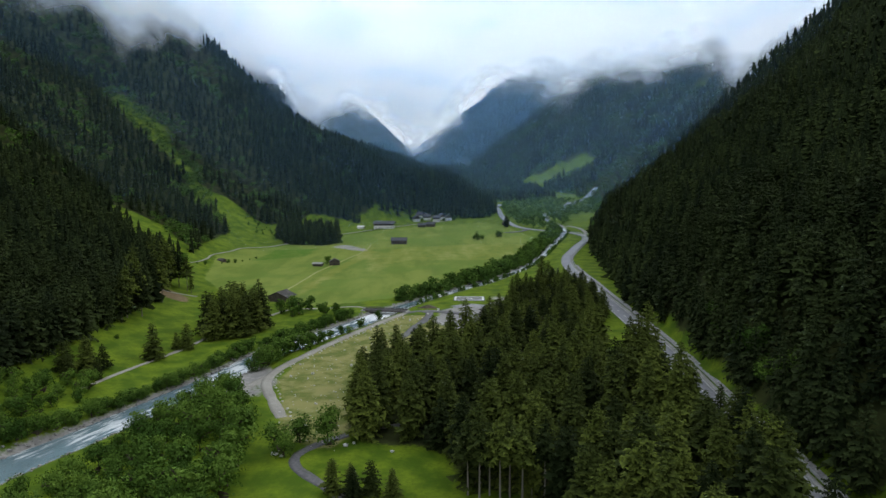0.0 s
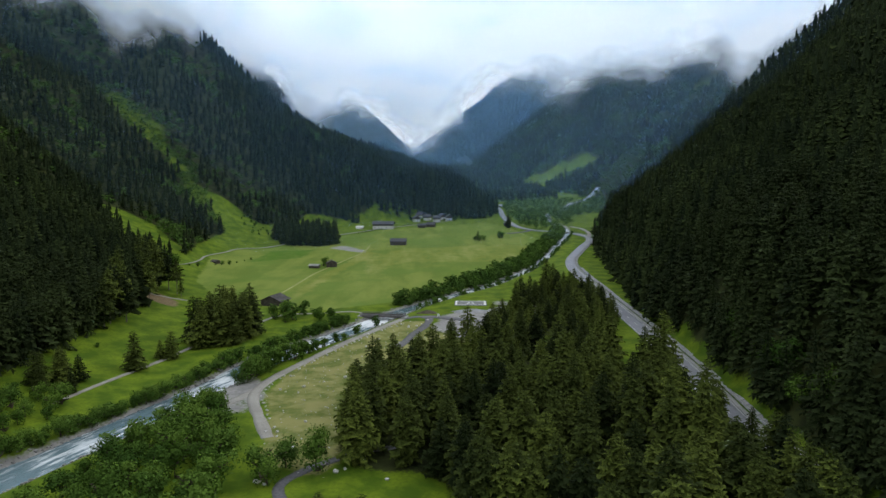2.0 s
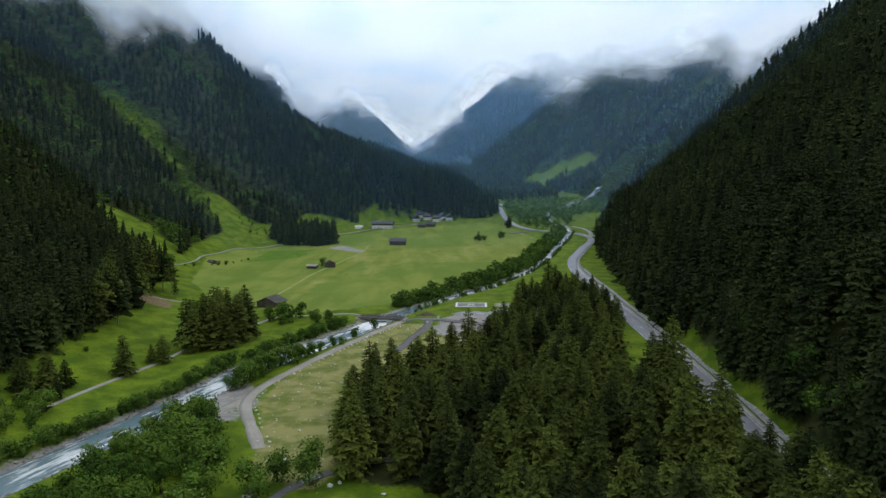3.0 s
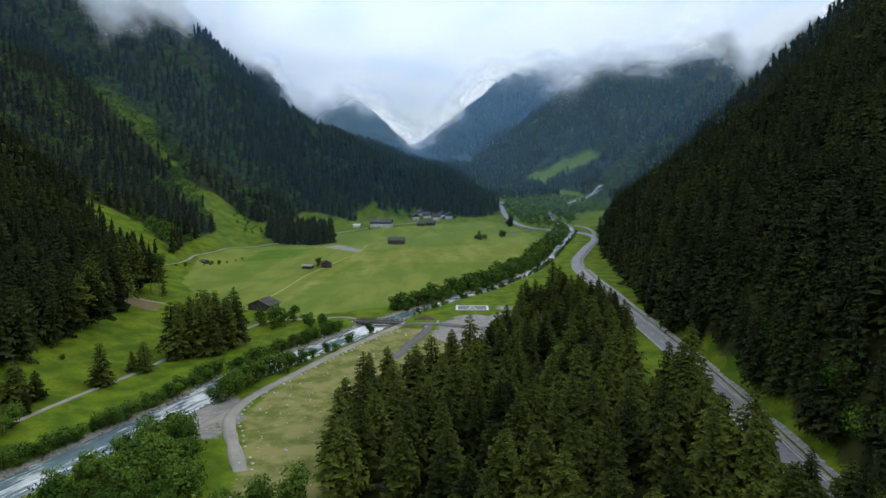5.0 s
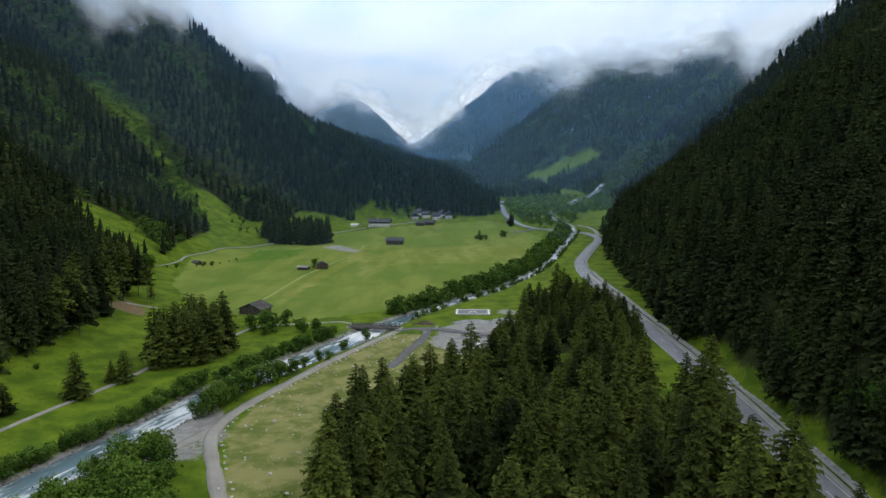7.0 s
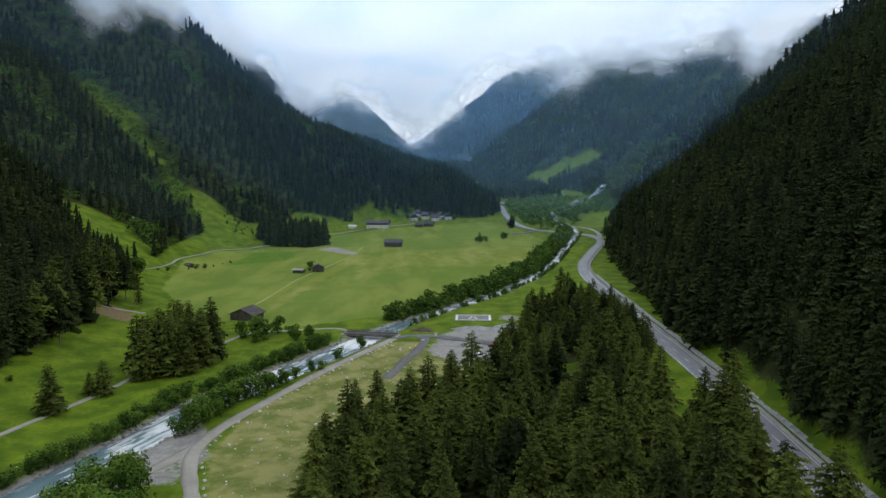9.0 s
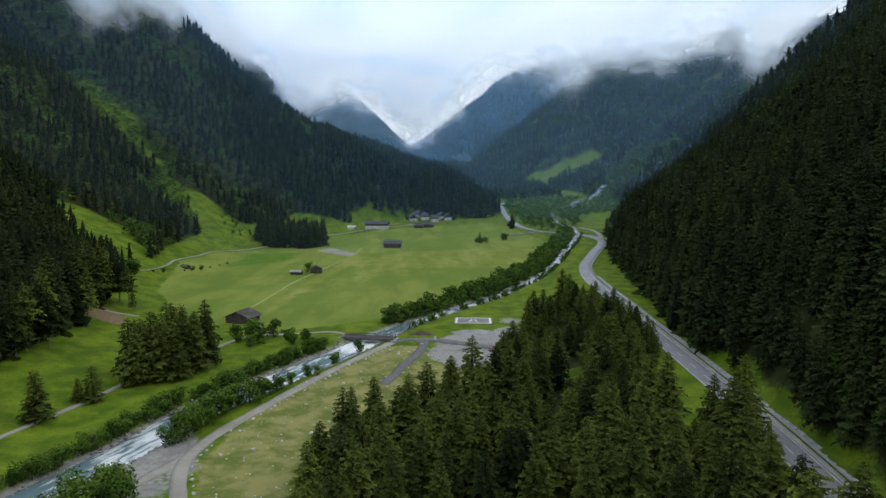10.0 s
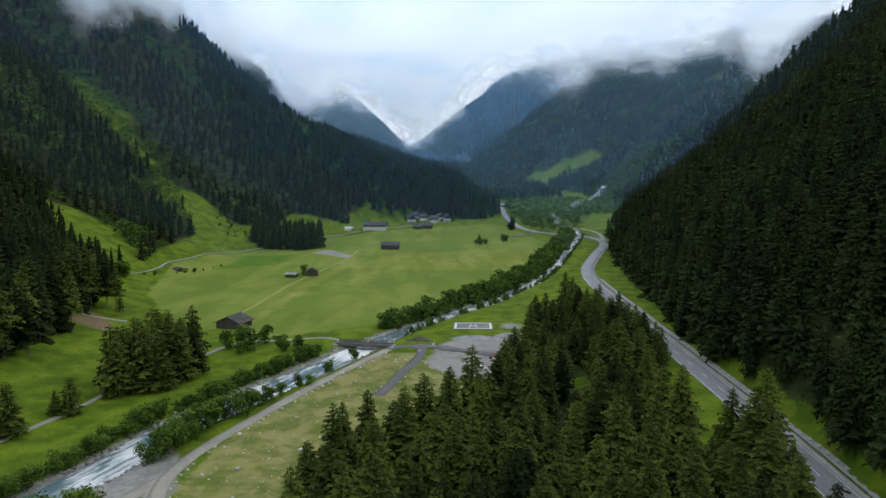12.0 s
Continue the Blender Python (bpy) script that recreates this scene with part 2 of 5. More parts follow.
# ---------------------------------------------------------------- mesh helpers
def array_mesh(name, verts, faces, material=None, smooth=False, **layers):
    """A mesh from arrays of vertices and of equal-sided faces, with float layers on the vertices."""
    verts = np.asarray(verts, np.float32)
    faces = np.asarray(faces, np.int32)
    n, k = faces.shape
    me = bpy.data.meshes.new(name)
    me.vertices.add(len(verts))
    me.vertices.foreach_set("co", verts.ravel())
    me.loops.add(n * k)
    me.loops.foreach_set("vertex_index", faces.ravel())
    me.polygons.add(n)
    me.polygons.foreach_set("loop_start", np.arange(0, n * k, k, dtype=np.int32))
    me.polygons.foreach_set("use_smooth", np.full(n, smooth, bool))
    for key, values in layers.items():
        me.attributes.new(key, "FLOAT", "POINT").data.foreach_set("value", np.asarray(values, np.float32).ravel())
    me.update(calc_edges=True)
    if material:
        me.materials.append(material)
    return me


def part(name, data, material, parent, label=""):
    """One mesh object, from a bmesh or a mesh, under a thing or under a part."""
    if isinstance(data, bmesh.types.BMesh):
        me = bpy.data.meshes.new(name)
        data.to_mesh(me)
        data.free()
    else:
        me = data
    if material and not me.materials:
        me.materials.append(material)
    ob = new(name, me)
    ob.parent = parent
    return tagged(ob, label) if label else ob


def boxes(*specs, bevel=0.0):
    """A bmesh of boxes: (centre, size, turn about z in degrees)."""
    bm = bmesh.new()
    for c, size, *turn in specs:
        m = pose(*c, 0, 0, turn[0] if turn else 0) @ Matrix.Diagonal((*size, 1))
        bmesh.ops.create_cube(bm, size=1, matrix=m)
    if bevel:
        bmesh.ops.bevel(bm, geom=bm.edges[:], offset=bevel, segments=1, affect="EDGES")
    return bm


def prism(profile, length, axis="y"):
    """A bmesh: a closed profile of (a, z) drawn out along an axis, centred."""
    bm = bmesh.new()
    ends = []
    for s in (-0.5, 0.5):
        ends.append([bm.verts.new((a, s * length, z) if axis == "y" else (s * length, a, z)) for a, z in profile])
    n = len(profile)
    bm.faces.new(ends[0])
    bm.faces.new(list(reversed(ends[1])))
    for i in range(n):
        bm.faces.new((ends[0][i], ends[1][i], ends[1][(i + 1) % n], ends[0][(i + 1) % n]))
    bmesh.ops.recalc_face_normals(bm, faces=bm.faces[:])
    return bm


# ---------------------------------------------------------------- the valley's form
def smooth_tab(y, tab, w=30.0):
    a = np.array(tab, float)
    return sum(np.interp(np.asarray(y, float) + k * w, a[:, 0], a[:, 1]) for k in (-1.5, -0.75, 0, 0.75, 1.5)) / 5


FLOOR = [(-400, -1), (200, -1), (300, 0), (390, 1.5), (545, 6), (660, 14), (760, 22), (900, 28), (1100, 35),
         (1500, 70), (2000, 125), (3300, 262), (3600, 275), (5000, 330)]
LEFT = [(-400, -150), (200, -150), (300, -152), (360, -165), (440, -190), (600, -215), (700, -215), (780, -180),
        (850, -110), (905, -60), (930, 15), (950, 72), (1010, 88), (1090, 88), (1180, 40), (1300, -40), (1500, -120), (2000, -260),
        (2700, -320), (3000, -230), (3300, -170), (3600, -130), (5000, -130)]
RIGHT = [(-400, 60), (200, 84), (272, 94), (363, 107), (422, 116), (580, 140), (700, 158), (760, 184), (820, 228), (900, 272),
         (1000, 300), (1100, 310), (1300, 300), (1500, 235), (2000, 120), (2800, -100), (3300, -140), (5000, -140)]
# centre line and width of the river, upstream
RIVER = [(-165, -290, 13), (-152, -130, 13), (-138, 10, 13), (-128, 90, 13), (-121, 125, 13), (-113, 158, 13), (-105, 179, 12), (-97, 202, 12), (-90, 222, 12), (-82, 246, 11),
         (-77, 266, 11), (-66, 288, 12), (-53, 314, 12), (-40, 340, 12), (-30, 361, 11), (-14, 391, 8), (-3, 408, 7),
         (11, 428, 7), (32, 457, 7), (49, 488, 6), (72, 532, 6), (94, 585, 6), (112, 640, 6), (132, 700, 6),
         (150, 780, 6), (152, 930, 6), (178, 1040, 8), (209, 1113, 10), (248, 1209, 12), (300, 1300, 12), (330, 1345, 8)]
ROAD = [(36, -290), (46, -160), (57, -30), (66, 60), (72, 110), (77, 150), (80, 185), (83.5, 218), (86.5, 251), (88.5, 285), (90.5, 326), (92, 365), (94, 405),
        (95.5, 446), (100, 500), (108, 545), (119, 580), (137, 630), (152, 668), (158, 700), (150, 728), (128, 748), (107, 765),
        (95, 800), (91, 850), (91, 905), (93, 1000), (97, 1100), (112, 1180)]


def curve_through(points, step):
    """Catmull-Rom points at about even steps."""
    p = np.array(points, float)
    p = np.vstack([2 * p[0] - p[1], p, 2 * p[-1] - p[-2]])
    made = []
    for i in range(1, len(p) - 2):
        n = max(2, int(np.linalg.norm(p[i + 1, :2] - p[i, :2]) / step))
        t = (np.arange(n) / n)[:, None]
        made.append(0.5 * (2 * p[i] + (p[i + 1] - p[i - 1]) * t + (2 * p[i - 1] - 5 * p[i] + 4 * p[i + 1] - p[i + 2]) * t**2
                           + (3 * p[i] - p[i - 1] - 3 * p[i + 1] + p[i + 2]) * t**3))
    return np.vstack(made + [p[-2:-1]])


def near_line(x, y, line, reach):
    """Distance of points to a line, and the nearest line index; far points get a large distance."""
    x, y = np.asarray(x, float), np.asarray(y, float)
    flat = np.stack([x.ravel(), y.ravel()], 1)
    dist = np.full(len(flat), 1e6)
    index = np.zeros(len(flat), int)
    lo, hi = line[:, :2].min(0) - reach, line[:, :2].max(0) + reach
    inside = np.where(((flat > lo) & (flat < hi)).all(1))[0]
    for at in range(0, len(inside), 20000):
        k = inside[at:at + 20000]
        d = np.hypot(flat[k, None, 0] - line[None, :, 0], flat[k, None, 1] - line[None, :, 1])
        index[k] = d.argmin(1)
        dist[k] = d.min(1)
    return dist.reshape(x.shape), index.reshape(x.shape)


def soft(v):
    v = np.clip(v, 0, 1)
    return v * v * (3 - 2 * v)


def waves(x, y, seed, size, octaves=4):
    """Cheap smooth noise in about -1..1 from turned sines."""
    r = np.random.RandomState(seed)
    total, amp = 0.0, 1.0
    for o in range(octaves):
        for _ in range(3):
            a, ph = r.uniform(0, 6.283, 2)
            k = 6.283 / (size * r.uniform(0.75, 1.35) / 2**o)
            total = total + amp * np.sin(k * (x * np.cos(a) + y * np.sin(a)) + ph + 0.7 * np.sin(k * 0.6 * (x * np.sin(a) - y * np.cos(a)) + ph * 2))
        amp *= 0.5
    return total / 4.0


def rise(d, s0, s1, w):
    d = np.maximum(d, 0)
    return s1 * d - (s1 - s0) * w * (1 - np.exp(-d / w))


def land(x, y):
    """The land without river and road."""
    x, y = np.asarray(x, float), np.asarray(y, float)
    z = smooth_tab(y, FLOOR)
    rx = smooth_tab(y, RIGHT)
    z = z + soft((x - (rx - 62)) / 40) * np.interp(y, [0, 250, 420, 600, 720], [6.5, 7, 6.5, 3, 0])
    dl = smooth_tab(y, LEFT) - x
    dr = x - rx
    z = z + 9 * np.clip((dl + 45) / 45, 0, 1) ** 1.6 * np.interp(y, [0, 250, 380, 500, 700, 800], [1, 1, 1, 1.2, 1.5, 0.6])
    z = z + rise(dl, 0.35, np.interp(y, [0, 2500, 3300], [0.66, 0.66, 0.92]), 90)
    z = z + rise(dr, np.interp(y, [0, 600, 900, 1200], [0.8, 0.8, 0.6, 0.3]),
                 np.interp(y, [0, 600, 900, 1400, 2000], [0.86, 0.86, 0.8, 0.66, 0.8]), 80)
    z = z + 15 * soft(dr / 24) * np.clip(1 - (dr - 30) / 120, 0, 1) * np.interp(y, [120, 260, 640, 800], [0.4, 1, 1, 0.2])
    d = np.maximum(np.maximum(dl, dr), 0)
    z = z + soft(d / 160) * waves(x, y, 5, 420, 4) * np.interp(d, [0, 200, 700], [4, 16, 34])
    z = z + soft(d / 120) * 17 * (1 - 2 * np.abs(waves(x * 0.35, y, 12, 260, 3))) * np.interp(d, [0, 150, 900], [0.3, 1, 1.6])
    z = z + 34 * np.exp(-(((x + 352) / 55) ** 2 + ((y - 1370) / 120) ** 2))
    z = z - 42 * np.exp(-(((x + 205) / 110) ** 2 + ((y - 1110) / 140) ** 2))
    z = z - 56 * np.exp(-(((x + 265) / 120) ** 2 + ((y - 960) / 95) ** 2))
    z = z + 16 * np.exp(-(((x - 400) / 110) ** 2 + ((y - 745) / 120) ** 2))
    z = z + 20 * np.exp(-(((x - 15) / 50) ** 2 + ((y - 1040) / 50) ** 2))
    cap = 350 + 0.12 * np.maximum(y - 1500, 0)
    z = np.where(z > cap, cap + 100 * (1 - np.exp(-(z - cap) / 100)), z)
    z = z + soft(np.minimum(-dl, -dr) / 30) * waves(x, y, 8, 120, 3) * 0.35
    return z


river_line = curve_through(RIVER, 2.0)
road_line = curve_through(ROAD, 2.0)


def evened(v, n):
    pad = np.pad(v, n, mode="edge")
    return np.convolve(pad, np.ones(2 * n + 1) / (2 * n + 1), "valid")


river_z = evened(land(river_line[:, 0], river_line[:, 1]), 12) - 1.3
road_z = evened(land(road_line[:, 0], road_line[:, 1]), 14) + 0.3


def ground(x, y):
    """The finished ground."""
    z = land(x, y)
    d, i = near_line(x, y, road_line, 30)
    z = z + (road_z[i] - 0.12 - z) * (1 - soft((d - 6.0) / 9))
    d, i = near_line(x, y, river_line, 40)
    half = river_line[i, 2] / 2
    z = z + (river_z[i] - 0.9 - z) * (1 - soft((d - half + 1.5) / 5.5))
    return z


def inside(x, y, polygon):
    """Whether points lie in a polygon."""
    x, y = np.asarray(x, float), np.asarray(y, float)
    p = np.array(polygon, float)
    q = np.roll(p, -1, 0)
    hit = np.zeros(x.shape, bool)
    for (ax, ay), (bx, by) in zip(p, q):
        if ay != by:
            hit ^= ((ay > y) != (by > y)) & (x < (bx - ax) * (y - ay) / (by - ay) + ax)
    return hit


HIGH_PASTURE = [(585, 1520), (609, 1545), (655, 1540), (648, 1490), (600, 1465)]


def clearing(x, y):
    """Steep pastures on the mountains: 1 inside."""
    a = inside(x, y, [(-200, 520), (-222, 560), (-262, 590), (-290, 600), (-300, 575), (-262, 520), (-225, 490), (-200, 480)])
    b = inside(x, y, [(-200, 640), (-240, 700), (-262, 740), (-255, 765), (-215, 745), (-150, 700), (-150, 640)])
    c = inside(x, y, [(-150, 700), (-175, 790), (-165, 830), (-125, 850), (-90, 900), (-20, 930), (-20, 850), (-100, 760)])
    e = inside(x, y, [(165, 1590), (228, 1655), (302, 1605), (366, 1560), (372, 1498), (324, 1502), (262, 1518), (198, 1492), (150, 1535)])
    g = inside(x, y, [(150, 800), (250, 905), (235, 960), (160, 900)])
    k = inside(x, y, HIGH_PASTURE)
    return a | b | c | e | g | k


# outline of the wood in the middle of the valley
WOOD = [(25, 92), (25, 136), (6, 148), (2, 160), (-4, 170), (-20, 170), (-27, 182), (-27, 200), (-27, 226), (-22, 250), (-8, 262), (5, 268), (20, 290), (27, 322),
        (36, 350), (45, 376), (56, 400), (66, 412), (74, 400), (77, 372), (80, 340), (79, 312), (66, 296), (58, 268), (60, 240), (66, 226), (74, 216), (75, 180), (71, 140), (62, 92)]
FIELD_DRY = [(-22, 345), (-8, 350), (-2, 335), (8, 316), (20, 300), (4, 262), (-14, 230), (-22, 205), (-28, 165), (-48, 178), (-52, 205), (-61, 232), (-57, 262), (-44, 300)]
YARD = [(-3, 357), (7, 367), (20, 371), (34, 376), (60, 390), (50, 350), (36, 316), (26, 299), (14, 302), (3, 314), (-6, 331), (-2, 345)]
HAYFIELD = [(-70, 372), (-128, 396), (-170, 460), (-195, 560), (-190, 620), (-160, 655), (-120, 715), (-60, 780), (60, 860), (84, 800),
            (90, 760), (108, 680), (85, 590), (50, 510), (20, 460), (-20, 405)]
SANDBAR = [(-90, 205), (-80, 206), (-66, 212), (-58, 211), (-57, 228), (-60, 246), (-70, 252), (-82, 246), (-86, 222)]

BAND_GAIN = 1.2


def leafy(x, y, seed):
    """Where broadleaf patches grow among the spruces."""
    band = np.exp(-(((x + 327) * 0.486 + (y - 775) * 0.87) / 20) ** 2) * (np.abs((x + 327) * 0.87 - (y - 775) * 0.486) < 95)
    return 0.65 * waves(x, y, seed, 150, 3) + 0.55 * waves(x * 0.4, y, seed + 1, 90, 3) + BAND_GAIN * band


# small grassy openings in that wood
GLADES = [(48, 302, 4), (72, 248, 6), (77, 262, 6.5)]

xs = np.unique(np.concatenate([np.arange(-1900, -420, 24), np.arange(-420, -200, 8), np.arange(-200, 150, 3.4), np.arange(150, 420, 6), np.arange(420, 1750, 24)]))
ys = np.unique(np.concatenate([np.arange(-300, 60, 15), np.arange(60, 480, 3.4), np.arange(480, 800, 5.0), np.arange(800, 1400, 12), np.arange(1400, 4700, 40)]))
gx, gy = np.meshgrid(xs, ys)
gz = ground(gx, gy)
d_river, i_river = near_line(gx, gy, river_line, 40)
d_road, _i = near_line(gx, gy, road_line, 40)
left_d, right_d = smooth_tab(gy, LEFT) - gx, gx - smooth_tab(gy, RIGHT)
open_slope = clearing(gx, gy)
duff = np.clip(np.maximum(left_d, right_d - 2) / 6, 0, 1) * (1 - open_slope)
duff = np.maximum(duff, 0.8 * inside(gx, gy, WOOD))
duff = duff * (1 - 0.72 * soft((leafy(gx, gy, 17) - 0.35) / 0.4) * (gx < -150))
for cx, cy, cr in GLADES:
    duff = np.where(np.hypot(gx - cx, gy - cy) < cr + 2, 0, duff)
duff = np.where(d_road < np.where(gx > smooth_tab(gy, RIGHT) - 4, np.interp(gy, [180, 260], [9.5, 11.5]), 6), 0, duff)
stony = np.clip(1.25 - (d_river - river_line[i_river, 2] / 2) / 3.0, 0, 1)
stony = np.maximum(stony, 0.62 * inside(gx, gy, SANDBAR))
stony = np.maximum(stony, 0.75 * inside(gx, gy, YARD))
stony = np.maximum(stony, 0.62 * inside(gx, gy, [(29, 386), (42, 384), (44, 402), (30, 402)]))
stony = np.maximum(stony, 0.7 * inside(gx, gy, [(-112, 640), (-98, 662), (-84, 648), (-68, 628), (-70, 610), (-92, 628)]))
dry = 0.9 * inside(gx, gy, FIELD_DRY)
hay = 0.9 * inside(gx, gy, HAYFIELD)
earth = 0.75 * inside(gx, gy, [(-146, 366), (-172, 376), (-190, 400), (-186, 408), (-150, 386)])


def blurred(a):
    for _ in range(2):
        p = np.pad(a.astype(float), 1, mode="edge")
        a = (p[1:-1, 1:-1] * 2 + p[:-2, 1:-1] + p[2:, 1:-1] + p[1:-1, :-2] + p[1:-1, 2:]) / 6
    return a


lush = 0.55 * inside(gx, gy, [(-168, 560), (-163, 630), (-118, 636), (-122, 584)])
straw = 0.52 * inside(gx, gy, [(-74, 606), (-66, 560), (-60, 500), (-48, 500), (-30, 560), (40, 556), (86, 600), (100, 650), (60, 668), (-24, 646)])
straw = np.maximum(straw, 0.6 * inside(gx, gy, [(-98, 412), (-86, 412), (-78, 500), (-66, 580), (-60, 640), (-72, 645), (-80, 585), (-92, 510)]))
stony, dry, hay, earth, duff, lush, straw = (blurred(a) for a in (stony, dry, hay, earth, duff, lush, straw))
cols = len(xs)
corner = (np.arange(len(ys) - 1)[:, None] * cols + np.arange(cols - 1)[None, :]).ravel()
quads = np.stack([corner, corner + 1, corner + cols + 1, corner + cols], 1)
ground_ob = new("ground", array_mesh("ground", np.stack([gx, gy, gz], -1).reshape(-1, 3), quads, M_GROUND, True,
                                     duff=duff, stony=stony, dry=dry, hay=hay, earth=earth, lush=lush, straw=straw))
tagged(ground_ob, "green alpine valley floor rising into steep wooded mountainsides", "ground", kind="structure")


# ---------------------------------------------------------------- ribbons: water, roads, tracks
def across(line):
    """Unit vectors to the right of a line."""
    t = np.gradient(line[:, :2], axis=0)
    t /= np.linalg.norm(t, axis=1)[:, None]
    return np.stack([t[:, 1], -t[:, 0]], 1)


def ribbon(name, line, z, half, material, columns=4, edge_drop=0.25, smooth=True, crown=0.0, shift=0.0, wobble=0.0, layers=None):
    """A strip along a line with turned-down edges."""
    side = across(line)
    half = np.broadcast_to(np.asarray(half, float), (len(line),))
    if wobble:
        half = half + wobble * waves(line[:, 0], line[:, 1], 31, 14, 3)
    u = np.concatenate([[-1.0], np.linspace(-1, 1, columns + 1), [1.0]])
    x = line[:, 0:1] + side[:, 0:1] * (u * half[:, None] + shift)
    y = line[:, 1:2] + side[:, 1:2] * (u * half[:, None] + shift)
    zz = np.repeat(np.asarray(z, float)[:, None], len(u), 1) + crown * (1 - u**2)
    zz[:, 0] -= edge_drop
    zz[:, -1] -= edge_drop
    n = len(u)
    c = (np.arange(len(line) - 1)[:, None] * n + np.arange(n - 1)[None, :]).ravel()
    f = np.stack([c, c + 1, c + n + 1, c + n], 1)
    extra = layers(x, y, u) if layers else {}
    return array_mesh(name, np.stack([x, y, zz], -1).reshape(-1, 3), f, material, smooth, **extra)


def rapid_of(x, y, u):
    weir = np.exp(-((y - 352) / 16) ** 2) * 0.9
    upper = 0.36 * soft((y - 370) / 40)
    lower = 0.30 + 0.22 * np.sin(y * 0.11) + 0.15 * np.sin(y * 0.31 + x * 0.4)
    lower = lower * np.interp(y, [140, 235], [0.5, 1.0])
    return {"rapid": np.clip(np.maximum(np.maximum(weir, upper), lower), 0, 1)}


water = new("river", ribbon("river", river_line, river_z - 0.05, river_line[:, 2] / 2 + np.where(river_line[:, 1] > 385, 0.2, 1.6), M_WATER, 10, 0.3, layers=rapid_of))
tagged(water, "shallow grey-green mountain river with white rapids", "river", kind="structure")

lift = np.interp(road_line[:, 1], [0, 500, 800, 1200], [0.0, 0.0, 0.5, 1.5])
road = new("road", ribbon("road", road_line, road_z + lift, 3.9, M_ASPHALT, 4, 0.35, crown=0.05))
tagged(road, "two-lane grey asphalt valley road", "road", kind="structure")
in_view = np.where((road_line[:, 1] > 40) & (road_line[:, 1] < 735))[0]
shown = slice(in_view[0], in_view[-1])
for name, off in (("edge_line", 3.45), ("edge_line", -3.45)):
    part(name, ribbon(name, road_line[shown], road_z[shown] + 0.035, 0.11, M_PAINT, 1, 0.02, shift=off), None, road)
dash = boxes(((0, 0, 0), (0.2, 5.5, 0.02)))
dash_mesh = bpy.data.meshes.new("centre_dash")
dash.to_mesh(dash_mesh)
dash.free()
side_r = across(road_line)
for k in range(shown.start, shown.stop, 7):
    ob = part("centre_dash", dash_mesh, M_PAINT, road)
    ob.matrix_basis = pose(road_line[k, 0], road_line[k, 1], road_z[k] + 0.062, 0, 0, math.degrees(math.atan2(side_r[k, 1], side_r[k, 0])))

TRACKS = {
    "riverside_track": ([(-20, 352), (-28, 336), (-42, 305), (-55, 271), (-62, 250), (-64, 236), (-62, 224), (-55, 207), (-49, 193)], 1.9, M_TRACK, "pale gravel farm track along the river"),
    "spur_track": ([(-64, 236), (-68, 226), (-72, 218), (-75, 212)], 2.2, M_TRACK, "short gravel spur beside the river"),
    "meadow_path": ([(-124, 215), (-120, 240), (-116, 260), (-112, 281), (-108, 305), (-101, 326), (-94, 344), (-86, 362), (-68, 366), (-50, 371), (-40, 364)], 1.1, M_TRACK, "narrow pale gravel path across the meadow"),
    "yard_lane": ([(-20, 353), (-12, 357), (-6, 352), (-8, 335), (-13, 318), (-16, 304), (-19, 294)], 2.0, M_TAR, "dark tarred lane to the yard"),
    "yard_entry": ([(-10, 356), (-2, 356), (8, 351), (22, 344), (36, 338)], 3.0, M_TAR, "dark tarred yard entry"),
    "curving_lane": ([(-14, 128), (-23, 141), (-31, 150), (-36.5, 157), (-38, 164), (-34, 171), (-28, 177), (-20, 183), (-12, 186)], 1.4, M_TAR, "narrow dark lane curving through grass"),
    "field_lane": ([(-205, 470), (-195, 500), (-194, 530), (-197, 555), (-193, 590), (-188, 622), (-161, 662), (-118, 723), (-87, 763), (-59, 800), (-20, 850), (10, 880)], 1.5, M_TRACK, "pale gravel lane round the hay meadow"),
    "hay_track": ([(-106, 408), (-102, 440), (-99, 480), (-96, 515), (-83, 574), (-72, 621), (-70, 660)], 0.7, M_WORN, "faint worn track across the hay meadow"),
    "bank_trail": ([(-150, 394), (-164, 390), (-180, 388)], 1.3, M_TRACK, "short dirt trail climbing the bank"),
    "pull_in": ([(107, 765), (98, 752), (86, 742), (74, 736)], 3.2, M_TAR, "dark tarred pull-in by the road"),
    "side_road": ([(157, 700), (166, 728), (168, 770), (160, 800)], 2.2, M_TRACK, "pale side road under the slope"),
}
for name, (pts, half, mat, label) in TRACKS.items():
    line = curve_through(pts, 1.5)
    if name in ("spur_track", "bank_trail", "hay_track"):
        half = half * np.clip(np.arange(len(line))[::-1] / 9 + 0.06, 0, 1)
    z = evened(ground(line[:, 0], line[:, 1]), 2) + np.interp(line[:, 1], [0, 480, 800], [0.10, 0.16, 0.6])
    tagged(new(name, ribbon(name, line, z, half, mat, 3, 0.3, wobble=0.16 * np.max(half))), label, "track", kind="structure")


